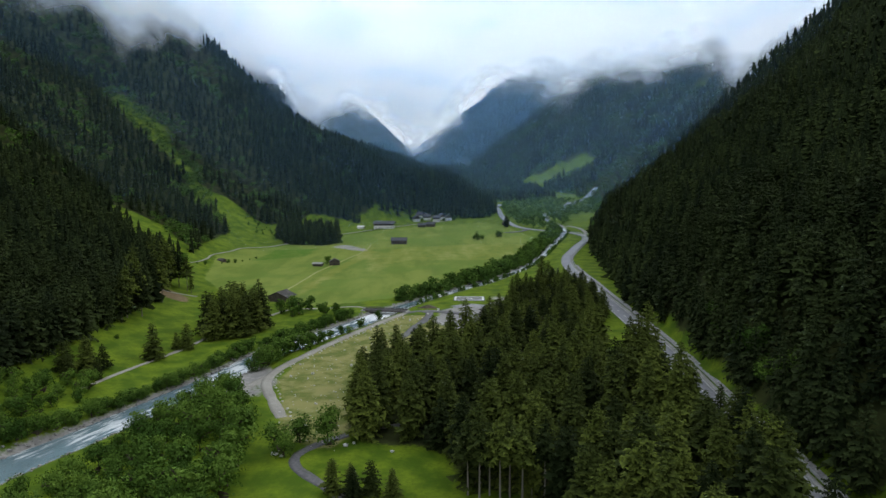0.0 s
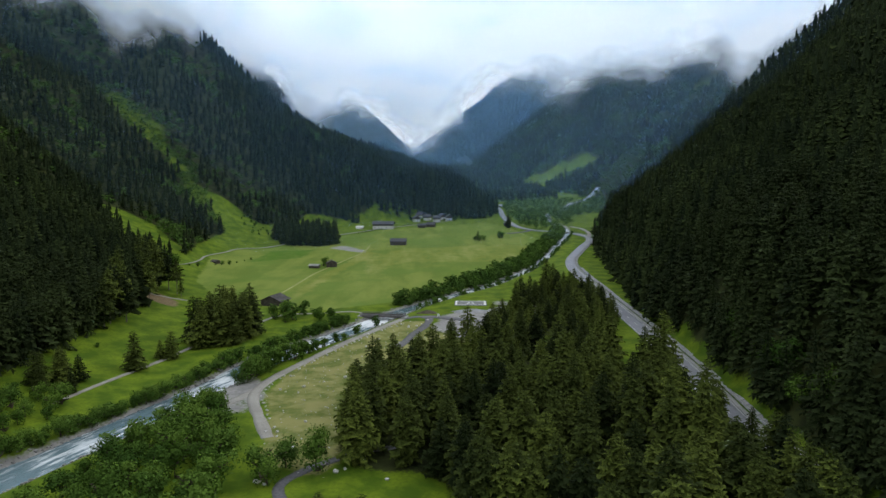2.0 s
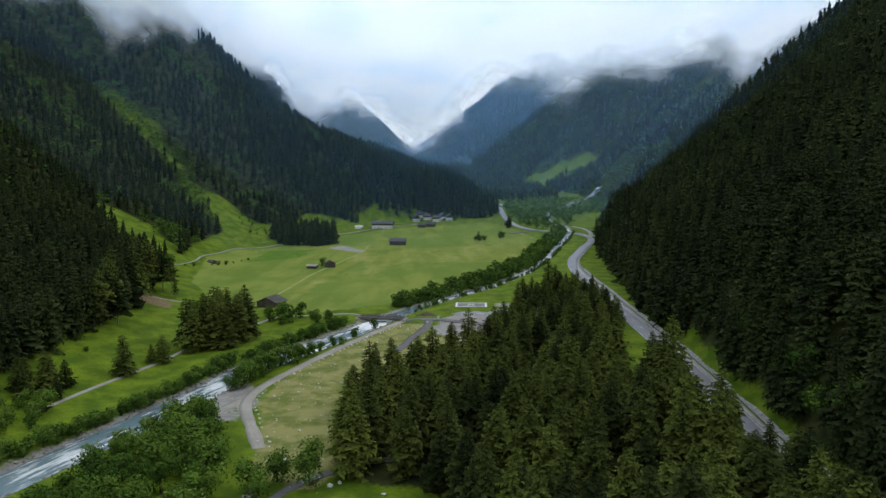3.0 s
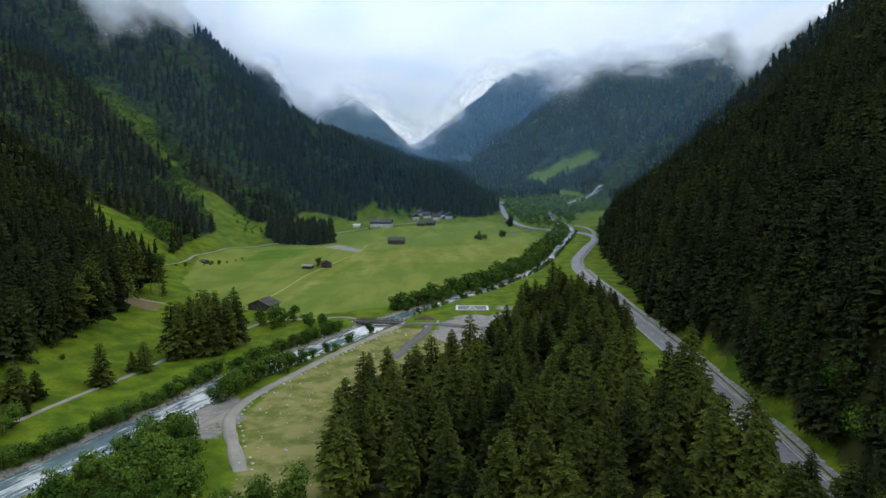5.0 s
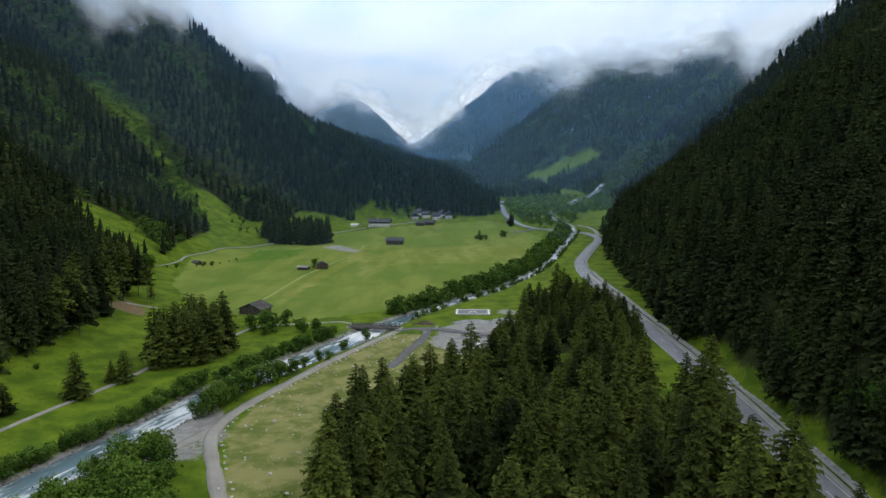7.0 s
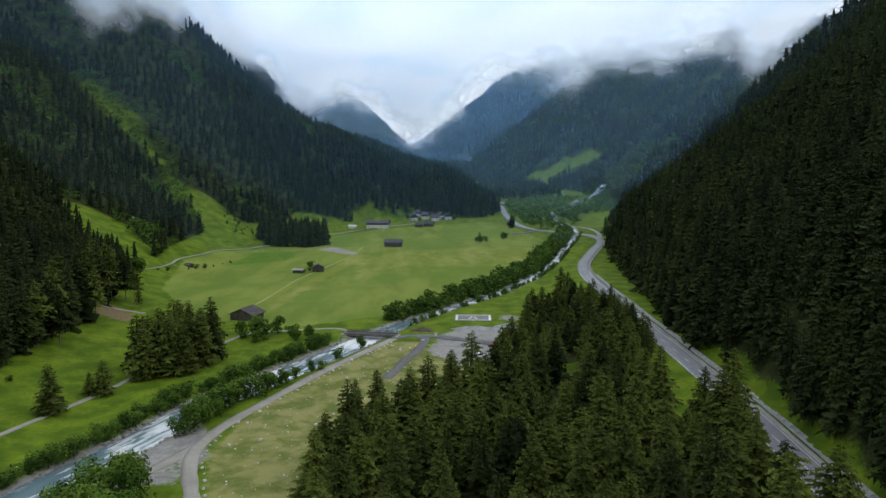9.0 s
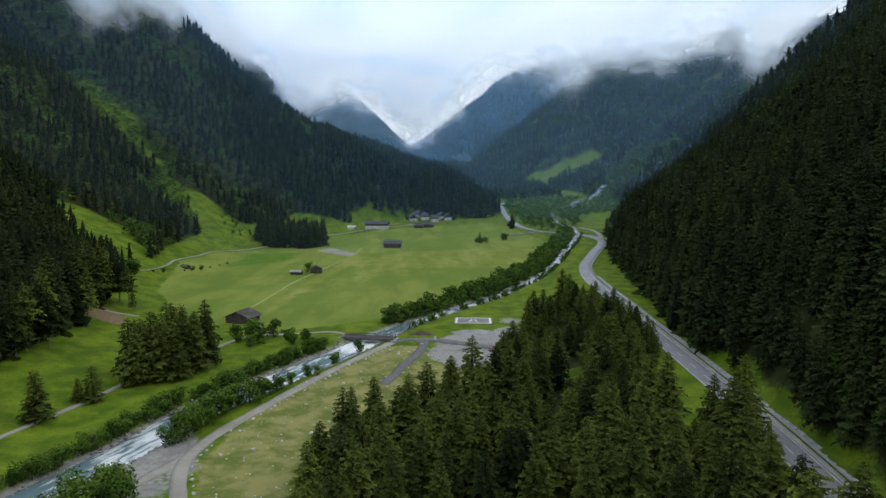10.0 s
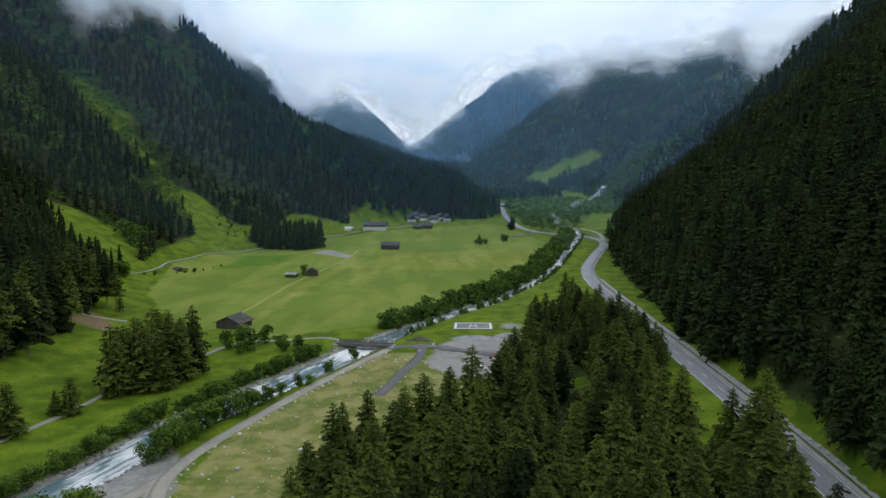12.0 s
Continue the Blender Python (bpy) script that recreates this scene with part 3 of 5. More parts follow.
# ---------------------------------------------------------------- trees
def spruce_crown(seed, whorls, per, fingers, bare=0.10, taper=0.78):
    """Crown of a spruce one metre high: boughs in loose whorls, each a fan of twigs, drooping low down and rising at the top."""
    r = np.random.RandomState(seed)
    tris, tips = [], []
    lobe = r.uniform(0, 6.283, 2)
    for k in range(whorls):
        f = ((k + 0.3 * r.rand()) / whorls) ** 0.88
        reach = (0.225 * (1 - f) ** taper * (0.62 + 0.38 * min(1.0, f * 5 + 0.2)) + 0.014) * r.uniform(0.82, 1.14)
        start = r.uniform(0, 6.283)
        here = max(4, round(per * (1.1 - 0.3 * f)))
        for b in range(here):
            a = start + 6.283 * (b + 0.6 * r.rand()) / here
            length = reach * r.uniform(0.55, 1.25) * (1 + 0.10 * math.sin(2 * a + lobe[0] + 5 * f))
            droop = length * (r.uniform(0.10, 0.50) * (1 - f) - 0.28 * f * f + (0.30 if fingers == 0 else 0.0))
            h = bare + (0.975 - bare) * min(1.0, max(0.0, f + r.uniform(-0.6, 0.6) / whorls))
            out, sid = np.array([math.cos(a), math.sin(a), 0]), np.array([-math.sin(a), math.cos(a), 0])
            root = np.array([0, 0, h + 0.010])
            tip = out * length + np.array([0, 0, h - droop])
            wide = length * r.uniform(0.22, 0.36)
            if fingers == 0:
                wide *= 0.8
                mid = out * length * r.uniform(0.45, 0.8) + np.array([0, 0, h - droop * 0.8 - wide * 0.5])
                one, two = r.uniform(-0.5, 1.4, 2)
                low = np.array([0, 0, wide])
                tris += [(root, mid - sid * wide * 0.8 - low * one, tip), (root, tip, mid + sid * wide * 0.8 - low * two)]
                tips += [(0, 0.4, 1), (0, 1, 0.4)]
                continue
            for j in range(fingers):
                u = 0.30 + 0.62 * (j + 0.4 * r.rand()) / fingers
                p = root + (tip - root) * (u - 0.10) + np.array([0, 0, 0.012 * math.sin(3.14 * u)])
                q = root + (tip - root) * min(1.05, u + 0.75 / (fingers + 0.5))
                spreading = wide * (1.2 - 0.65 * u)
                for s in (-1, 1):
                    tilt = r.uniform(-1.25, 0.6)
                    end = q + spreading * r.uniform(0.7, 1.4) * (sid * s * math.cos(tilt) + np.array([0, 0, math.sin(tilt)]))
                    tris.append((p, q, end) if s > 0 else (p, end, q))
                    # twigs pale outward: new growth, with inner shade put into the colour
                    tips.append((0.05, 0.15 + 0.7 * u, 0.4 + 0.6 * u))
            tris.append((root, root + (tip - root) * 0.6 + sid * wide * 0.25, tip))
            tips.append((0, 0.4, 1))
    # dense inner core, coloured dark as the crown's inner shade
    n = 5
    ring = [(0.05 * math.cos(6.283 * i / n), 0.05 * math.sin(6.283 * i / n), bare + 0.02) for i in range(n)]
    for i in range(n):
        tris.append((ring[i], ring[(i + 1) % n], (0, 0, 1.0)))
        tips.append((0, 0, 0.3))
    v = np.array(tris, float).reshape(-1, 3)
    return v, np.arange(len(v)).reshape(-1, 3), np.array(tips, float).ravel()


def tiered_crown(seed, tiers, sides, bare=0.05, taper=0.72):
    """A spruce one metre high seen from afar: ragged skirts one above the other."""
    r = np.random.RandomState(seed)
    tris, tips = [], []
    turn = r.uniform(0, 6.283)
    for k in range(tiers):
        f = k / tiers
        z0 = bare + (1 - bare) * f
        z1 = min(1.0, bare + (1 - bare) * (k + 1.75) / tiers)
        reach = 0.20 * (1 - f) ** taper * (0.8 + 0.2 * min(1, f * 5)) * r.uniform(0.88, 1.14)
        turn += 1.1
        ring = []
        for i in range(sides):
            a = turn + 6.283 * (i + 0.3 * r.rand()) / sides
            q = reach * (r.uniform(0.9, 1.28) if i % 2 else r.uniform(0.5, 0.85))
            ring.append((q * math.cos(a), q * math.sin(a), z0 + r.uniform(-0.25, 0.3) / tiers + (0.0 if i % 2 else 0.25 / tiers)))
        lean = r.normal(0, 0.006, 2)
        for i in range(sides):
            tris.append((ring[i], ring[(i + 1) % sides], (lean[0], lean[1], z1)))
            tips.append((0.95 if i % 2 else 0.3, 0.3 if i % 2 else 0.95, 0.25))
    v = np.array(tris, float).reshape(-1, 3)
    return v, np.arange(len(v)).reshape(-1, 3), np.array(tips, float).ravel()


def bushy_crown(seed, tiers, whorls, per, bare=0.06, taper=0.72):
    """Skirts inside, single boughs outside."""
    a = tiered_crown(seed, tiers, 6, bare, taper)
    b = spruce_crown(seed + 500, whorls, per, 0, bare, taper)
    core = a[0] * np.array([0.62, 0.62, 1.0])
    # skirts get little tip colour, which paints shade inside the crown
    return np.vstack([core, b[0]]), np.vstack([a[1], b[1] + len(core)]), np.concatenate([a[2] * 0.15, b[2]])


def leaf_crown(seed, lobes, leaves, size, flat=0.85, low=0.26):
    """A broadleaf crown one metre high: lobes of leaf sprays with gaps."""
    r = np.random.RandomState(seed)
    tris, tips = [], []
    for i in range(lobes):
        a, d = r.uniform(0, 6.283), r.uniform(0.02, 0.30)
        c = np.array([d * math.cos(a), d * math.sin(a), r.uniform(low, 0.76)])
        rad = np.array([1, 1, flat]) * r.uniform(0.17, 0.27)
        for _ in range(leaves):
            v = r.normal(size=3)
            v /= np.linalg.norm(v)
            if v[2] < -0.5 and r.rand() < 0.6:
                v[2] = -v[2]
            p = c + v * rad * r.uniform(0.6, 1.12)
            p[2] = min(max(p[2], 0.03), 1.0)
            t1 = np.cross(v + r.normal(size=3) * 0.45, r.normal(size=3))
            t1 /= np.linalg.norm(t1)
            t2 = np.cross(v + r.normal(size=3) * 0.4, t1)
            t2 /= np.linalg.norm(t2)
            s = size * r.uniform(0.6, 1.3)
            tris.append((p + t1 * s, p + t2 * s * 0.9 - t1 * s * 0.3, p - t1 * s * 0.6 - t2 * s * 0.8))
            # upper sides of lobes tinted paler, light from above put into the colour
            top_light = float(np.clip(0.25 + 0.6 * v[2] + r.normal() * 0.2, 0, 1))
            tips.append((top_light,) * 3)
    v = np.array(tris, float).reshape(-1, 3)
    return v, np.arange(len(v)).reshape(-1, 3), np.array(tips, float).ravel()


def trunk_mesh(name, height, radius, limbs, seed, bark=None):
    """A tapered trunk, with limbs for a broadleaf tree."""
    r = random.Random(seed)
    bm = bmesh.new()

    def limb(a, b, ra, rb):
        way = Vector(b) - Vector(a)
        m = Matrix.Translation((Vector(a) + Vector(b)) / 2) @ way.to_track_quat("Z", "Y").to_matrix().to_4x4()
        bmesh.ops.create_cone(bm, cap_ends=True, segments=6, radius1=ra, radius2=rb, depth=way.length, matrix=m)

    limb((0, 0, -0.04), (0, 0, height), radius, radius * 0.22)
    if limbs:
        bmesh.ops.subdivide_edges(bm, edges=[e for e in bm.edges if abs(e.verts[0].co.z - e.verts[1].co.z) > 0.1], cuts=4)
    for i in range(limbs):
        bm.faces.ensure_lookup_table()
        sides = [f for f in bm.faces if len(f.verts) == 4 and abs(f.normal.z) < 0.5]
        f = r.choice(sides)
        way = Vector((f.normal.x, f.normal.y, 0)).normalized() * 0.24 + Vector((0, 0, r.uniform(0.0, 0.25)))
        grown_on = bmesh.ops.extrude_face_region(bm, geom=[f])["geom"]
        bmesh.ops.delete(bm, geom=[f], context="FACES_ONLY")
        ends = [v for v in grown_on if isinstance(v, bmesh.types.BMVert)]
        mid = sum((v.co for v in ends), Vector()) / len(ends)
        for v in ends:
            v.co = mid + way + (v.co - mid) * 0.12
    me = bpy.data.meshes.new(name)
    bm.to_mesh(me)
    bm.free()
    me.materials.append(bark or M_BARK)
    return me


def crown_mesh(name, made, material):
    v, f, tip = made
    return array_mesh(name, v, f, material, False, tip=tip)


SPRUCE = [(crown_mesh("crown", spruce_crown(11 + i, 30 + i, 8, 4, b, (0.66, 0.58, 0.72, 0.55, 0.62)[i]), M_NEEDLE), trunk_mesh("trunk", 0.95, 0.0125, 0, i))
          for i, b in enumerate((0.06, 0.10, 0.16, 0.05, 0.20))]
BUSHY = [(crown_mesh("crown", spruce_crown(33 + i, 26, 8, 4, 0.04, 0.6), M_NEEDLE), trunk_mesh("trunk", 0.95, 0.0125, 0, 20 + i)) for i in range(2)]
BARE = (crown_mesh("crown", spruce_crown(19, 14, 7, 5, 0.50), M_NEEDLE), trunk_mesh("trunk", 0.95, 0.0135, 0, 9, M_PALE_BARK))
TALL = [(crown_mesh("crown", spruce_crown(29 + i, 17, 7, 4, 0.26 + 0.08 * i), M_NEEDLE), trunk_mesh("trunk", 0.95, 0.011, 0, 12 + i, M_PALE_BARK)) for i in range(3)]
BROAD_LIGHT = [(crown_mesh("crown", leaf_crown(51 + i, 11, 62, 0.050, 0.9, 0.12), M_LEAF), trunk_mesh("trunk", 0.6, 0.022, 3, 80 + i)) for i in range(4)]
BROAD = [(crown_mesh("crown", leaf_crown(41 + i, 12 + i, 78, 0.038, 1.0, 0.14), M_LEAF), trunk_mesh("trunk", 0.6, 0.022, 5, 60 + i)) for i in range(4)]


def tree(name, kind, x, y, h, wide, label, group):
    """A tree as a thing: an Empty at its foot with trunk and crown."""
    base = new(name)
    base.matrix_basis = pose(x, y, float(ground(x, y)) - 0.1, 0, 0, random.uniform(0, 360)) @ Matrix.Diagonal((h * wide, h * wide, h, 1))
    part("trunk", kind[1], None, base)
    part("crown", kind[0], None, base)
    return tagged(base, label, "tree" if h > 3.5 else "shrub", group)


def spread(seed, polygon, gap, keep=None):
    """Scattered points in a polygon, no two closer than gap."""
    r = np.random.RandomState(seed)
    p = np.array(polygon, float)
    lo, hi = p.min(0), p.max(0)
    n = int((hi - lo).prod() / gap**2 * 5)
    c = r.uniform(lo, hi, (n, 2))
    c = c[inside(c[:, 0], c[:, 1], polygon)]
    if keep is not None:
        c = c[keep(c[:, 0], c[:, 1])]
    cells, chosen = {}, []
    for px, py in c:
        i, j = int(px // gap), int(py // gap)
        if all((px - qx) ** 2 + (py - qy) ** 2 >= gap * gap for di in (-1, 0, 1) for dj in (-1, 0, 1) for qx, qy in cells.get((i + di, j + dj), ())):
            cells.setdefault((i, j), []).append((px, py))
            chosen.append((px, py))
    return np.array(chosen).reshape(-1, 2)


def off_lines(x, y):
    """Free of road, river and the main tracks."""
    d, _ = near_line(x, y, road_line, 20)
    e, i = near_line(x, y, river_line, 20)
    return (d > 8.5) & (e > river_line[i, 2] / 2 + 1.0)


SPRUCE_LABEL = "tall dark green spruce with drooping boughs"

# the wood in the middle of the valley
def off_road(x, y):
    return near_line(x, y, road_line, 20)[0] > np.where((y > 160) & (y < 216), 9.0, 7.2)


def headroom(x, y):
    """Height that the young trees on the near side of a glade reach."""
    most = 40.0
    for cx, cy, cr in GLADES:
        u = (y - 86) / (cy - cr - 86)
        if 0.45 < u < 1 and abs(x - cx * u) < cr * u + 1:
            most = min(most, 66 * (1 - u) + 1.0)
    return most


def free_of_glades(x, y):
    return np.all([np.hypot(x - cx, y - cy) > cr for cx, cy, cr in GLADES], axis=0) & off_road(x, y)


wood_points = spread(3, WOOD, 6.6, free_of_glades)
wood_points = wood_points[np.argsort(wood_points[:, 1])]
for px, py in wood_points[:300]:
    kind = random.choice(SPRUCE)
    h = 11.5 + 12.5 * random.betavariate(2, 1.6) if py < 300 else random.uniform(10, 16.5)
    if 150 < py < 218 and px > 63:
        h *= 0.72
    room = headroom(px, py)
    if room < 5:
        continue
    h = min(h, room * random.uniform(0.7, 1.0))
    tree("spruce", kind, px, py, h, random.uniform(1.0, 1.4) * (20 / (h + 3)) ** 0.4, SPRUCE_LABEL + " in a dense wood", "spruces of the valley wood")
# single trees that stand out
for px, py, h in ((3.8, 257, 20), (61, 271, 13), (64.5, 277, 15), (68, 284, 14), (72, 291, 13), (76, 298, 12), (70, 299, 16), (65, 288, 16), (79, 306, 14), (80, 315, 14), (78, 323, 16), (81, 333, 13), (75, 312, 18), (73, 330, 19), (63.5, 398, 25), (73, 223, 24), (71, 217, 18), (-21, 176, 21.5), (69, 230, 17), (70, 412, 19), (79, 392, 16), (86, 384, 13),
                  (60, 108, 22), (63, 116, 22), (66, 124, 19.5), (57, 112, 20), (66.5, 137, 20.5), (82, 790, 17), (84, 797, 14), (40, 690, 10), (68.5, 143, 17), (63.5, 129, 20), (70.5, 158, 14), (33, 318, 17), (40, 352, 21), (45, 372, 20), (53, 392, 17), (60, 388, 18), (74, 380, 17), (78, 355, 16), (82, 345, 14)):
    tree("spruce", SPRUCE[0], px, py, h, 1.12, SPRUCE_LABEL + " rising over its neighbours", "spruces of the valley wood")
for px, py, h in ((6, 142, 19), (8.5, 139, 20), (11, 142, 18), (13, 138, 20.5), (15.5, 141, 19), (18, 138, 20), (20.5, 141, 18.5), (23, 138, 20), (9, 145, 21), (16, 145, 20)):
    tree("spruce", BARE, px, py, h, 1.0, "spruce with bare pale stem at the wood's edge", "bare-stemmed spruces")
# tall edge of the forest at the mountain's foot
for px, py, h in ((-150, 300, 24), (-152, 309, 27), (-149, 318, 26), (-156, 326, 29), (-161, 336, 31), (-165, 345, 32), (-160, 352, 30), (-156, 358, 27), (-163, 364, 33), (-167, 371, 31),
                  (-171, 379, 33), (-170, 388, 31), (-175, 395, 33), (-171, 402, 30), (-168, 411, 28), (-176, 408, 32), (-180, 400, 33), (-160, 404, 23), (-156, 400, 13)):
    tree("spruce", random.choice(TALL), px, py, h, random.uniform(0.85, 1.1), "tall spruce with bare lower stem at the forest's edge", "spruces at the forest's edge")
# clump on the meadow and single meadow spruces
for px, py in spread(5, [(-106, 292), (-92, 300), (-88, 318), (-95, 334), (-108, 330), (-114, 308)], 4.4):
    tree("spruce", random.choice(BUSHY), px, py, random.uniform(17, 24), 1.2, SPRUCE_LABEL + " in a meadow clump", "meadow clump of spruces")
for px, py, h in ((-117, 258, 15.5), (-111, 277, 12), (-115, 276, 8), (-130, 232, 14), (-127, 238, 10), (-134, 240, 11), (-139, 236, 9), (-124, 228, 8), (-136, 228, 12), (-132, 224, 9),
                  (-25, 142, 9), (-20, 140, 8), (-16, 142, 8.5), (-11, 140, 7.5), (-21, 144, 7)):
    tree("spruce", random.choice(BUSHY), px, py, h, 1.45, "bushy dark spruce standing on open meadow", "meadow spruces")


def broad(px, py, h, label="rounded light green alder beside the river", group="riverside alders"):
    tree("alder", random.choice(BROAD if py < 260 and h > 5.5 else BROAD_LIGHT), px, py, h, random.uniform(0.9, 1.2) if h > 5.5 else random.uniform(1.0, 1.35), label, group)


# riverside alders and willows
THICKET = [(-100, 92), (-62, 92), (-50, 112), (-46, 140), (-52, 165), (-59, 188), (-65, 206), (-72, 220), (-82, 210), (-86, 194), (-85, 174), (-87, 160), (-93, 142), (-100, 115)]
for px, py in spread(7, THICKET, 4.9, off_lines):
    broad(px, py, random.uniform(5.8, 8.8) if px < -78 else random.uniform(7, 11.5))
# bushes on the near bank below the bridge
for k in range(22):
    py = 243 + 3.0 * k + random.uniform(-1, 1)
    if k > 17 and k not in (20, 21):
        continue
    bank = np.interp(py, river_line[:, 1], river_line[:, 0])
    broad(bank + random.uniform(10, 13), py, random.uniform(6.0, 9.6) if k < 14 else random.uniform(4, 6.5), "rounded green willow bush between river and track", "bank willows")
for k in range(10, len(river_line) - 1):
    lx, ly, lw = river_line[k]
    if not 100 < ly < 342:
        continue
    sx, sy = across(river_line)[k]
    thick = 0.85 if ly < 230 else 0.6
    for s, chance, lo, hi in ((-1, thick, 2.8, 4.6) if ly < 185 else (-1, thick, 1.8, 3.8), (1, 0.0, 3, 6.0)):
        if random.random() < chance:
            d = lw / 2 + random.uniform(lo, hi)
            broad(lx + s * sx * d, ly + s * sy * d, random.uniform(3.6, 7.0) if s < 0 else random.uniform(4.5, 8), "low green willow shrub on the river bank", "bank willows")
for px, py in spread(8, [(-150, 150), (-128, 160), (-122, 190), (-116, 212), (-124, 226), (-150, 215)], 5.0):
    broad(px, py, random.uniform(3.5, 8), "light green alder on the meadow edge", "meadow alders")
for px, py, h in ((-88, 352, 9), (-83, 358, 10), (-78, 352, 10), (-74, 361, 9), (-85, 366, 8), (-80, 345, 6.5), (-63, 348, 7.5), (-58, 352, 7), (-66, 354, 6),
                  (-41, 326, 5.5), (-33, 341, 6.5), (-43, 167, 9.5), (-39, 173, 9), (-31, 171, 11.5), (-41, 163, 8), (97, 218, 8), (99, 226, 9), (96, 207, 7), (101, 233, 8), (94, 194, 10), (95, 188, 11), (92, 178, 8), (91.5, 172, 10), (93, 168, 10),
                  (84, 330, 6), (80, 318, 5), (-193, 482, 11), (-196, 487, 9), (-137, 658, 4)):
    broad(px, py, h)
# ---------------------------------------------------------------- forests
def stamp(name, points, heights, widths, variants, material, label, seed, lean=0.03):
    """One mesh of many trees."""
    r = np.random.RandomState(seed)
    z = ground(points[:, 0], points[:, 1]) - 0.3
    which = r.randint(0, len(variants), len(points))
    vs, fs, tips, tints, at = [], [], [], [], 0
    for i, (v, f, tip) in enumerate(variants):
        k = np.where(which == i)[0]
        if not len(k):
            continue
        a = r.uniform(0, 6.283, len(k))
        c, s = np.cos(a)[:, None], np.sin(a)[:, None]
        w, h = (widths[k] * heights[k])[:, None], heights[k][:, None]
        x = (c * v[:, 0] - s * v[:, 1]) * w + points[k, 0][:, None] + h * v[:, 2] * r.normal(0, lean, (len(k), 1))
        y = (s * v[:, 0] + c * v[:, 1]) * w + points[k, 1][:, None] + h * v[:, 2] * r.normal(0, lean, (len(k), 1))
        zz = v[:, 2] * h + z[k][:, None]
        vs.append(np.stack([x, y, zz], -1).reshape(-1, 3))
        fs.append((f[None] + (at + np.arange(len(k)) * len(v))[:, None, None]).reshape(-1, 3))
        at += len(k) * len(v)
        tips.append(np.tile(tip, len(k)))
        patch = 0.5 + 0.55 * waves(points[k, 0] * 0.45, points[k, 1], 44, 130, 3)
        tints.append(np.repeat(np.clip(0.6 * r.rand(len(k)) + 0.4 * patch, 0, 1), len(v)))
    ob = new(name, array_mesh(name, np.vstack(vs), np.vstack(fs), material, False, tip=np.concatenate(tips), tint=np.concatenate(tints)))
    return tagged(ob, label, "forest", kind="stuff")


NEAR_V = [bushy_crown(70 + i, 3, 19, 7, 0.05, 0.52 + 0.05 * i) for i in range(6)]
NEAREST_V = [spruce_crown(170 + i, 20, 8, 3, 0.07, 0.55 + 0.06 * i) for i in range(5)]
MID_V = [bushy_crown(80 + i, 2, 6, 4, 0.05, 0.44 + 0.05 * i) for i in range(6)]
FAR_V = [tiered_crown(90 + i, 4, 5, 0.04, 0.45 + 0.05 * i) for i in range(5)]
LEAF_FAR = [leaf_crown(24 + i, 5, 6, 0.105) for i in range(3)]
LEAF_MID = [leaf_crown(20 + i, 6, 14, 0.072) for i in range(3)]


SPUR_FOOT = [(-165, 872), (-141, 884), (-108, 888), (-62, 893), (-34, 906), (-8, 914), (20, 914), (62, 922), (90, 985), (60, 1000), (-20, 975), (-150, 965)]


def left_wooded(x, y):
    d = smooth_tab(y, LEFT) - x
    return (d > np.where(y < 430, -3.5, 1)) & ~clearing(x, y)


SLOPE_BRUSH = [(290, 1190), (345, 1240), (400, 1310), (440, 1370), (455, 1420), (400, 1440), (345, 1390), (300, 1320), (270, 1270)]


def right_wooded(x, y):
    d = x - smooth_tab(y, RIGHT)
    near, _ = near_line(x, y, road_line, 20)
    wet, _ = near_line(x, y, river_line, 20)
    near = np.minimum(near, wet + 3)
    return (d > -2) & ~clearing(x, y) & ~inside(x, y, SLOPE_BRUSH) & (near > np.interp(y, [150, 200, 260, 320, 350], [8.8, 9.7, 10.8, 10.8, 9.3]))


def grown(points, lo, hi, seed):
    r = np.random.RandomState(seed)
    h = lo + (hi - lo) * r.beta(2.2, 2.0, len(points))
    return h, r.uniform(0.85, 1.3, len(points))


def wood_stuff(name, polygon, gap, keep, lo, hi, variants, label, seed, broad_cut=None):
    p = spread(seed, polygon, gap, keep)
    r = np.random.RandomState(seed + 1)
    if broad_cut is not None:
        green = leafy(p[:, 0], p[:, 1], 17) + r.normal(0, 0.25, len(p)) > broad_cut
        q = p[green]
        p = p[~green]
        if len(q):
            h, w = grown(q, lo * 0.5, hi * 0.6, seed + 2)
            stamp(name + "_broadleaf", q, h, w * 1.5, LEAF_FAR if variants is FAR_V else LEAF_MID, M_LEAF_FAR, "light green broadleaf trees among the spruces", seed + 3)
    h, w = grown(p, lo, hi, seed + 4)
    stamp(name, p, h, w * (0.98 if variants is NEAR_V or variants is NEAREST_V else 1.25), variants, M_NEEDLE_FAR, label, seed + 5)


if len(wood_points) > 300:
    q = wood_points[300:]
    h, w = grown(q, 11, 17, 1)
    stamp("valley_wood", q, h, w * 1.1, [bushy_crown(75 + i, 5, 20, 7) for i in range(4)], M_NEEDLE_FAR, "dense dark spruce wood on the valley floor", 2)
wood_stuff("roadside_slope_forest", [(60, 60), (135, 60), (150, 320), (60, 320)], 5.9, right_wooded, 16, 27, NEAREST_V, "dense dark spruce forest above the road", 103, 0.95)
wood_stuff("near_slope_forest", [(135, 60), (150, 60), (165, 150), (210, 300), (235, 430), (90, 430), (90, 320), (150, 320)], 6.1, right_wooded, 16, 27, NEAR_V, "dense dark spruce forest on the steep slope", 101, 0.95)
wood_stuff("rear_slope_forest", [(40, -290), (330, -290), (330, 60), (60, 60)], 8.5, right_wooded, 17, 26, FAR_V, "dense dark spruce forest on the steep slope", 108)
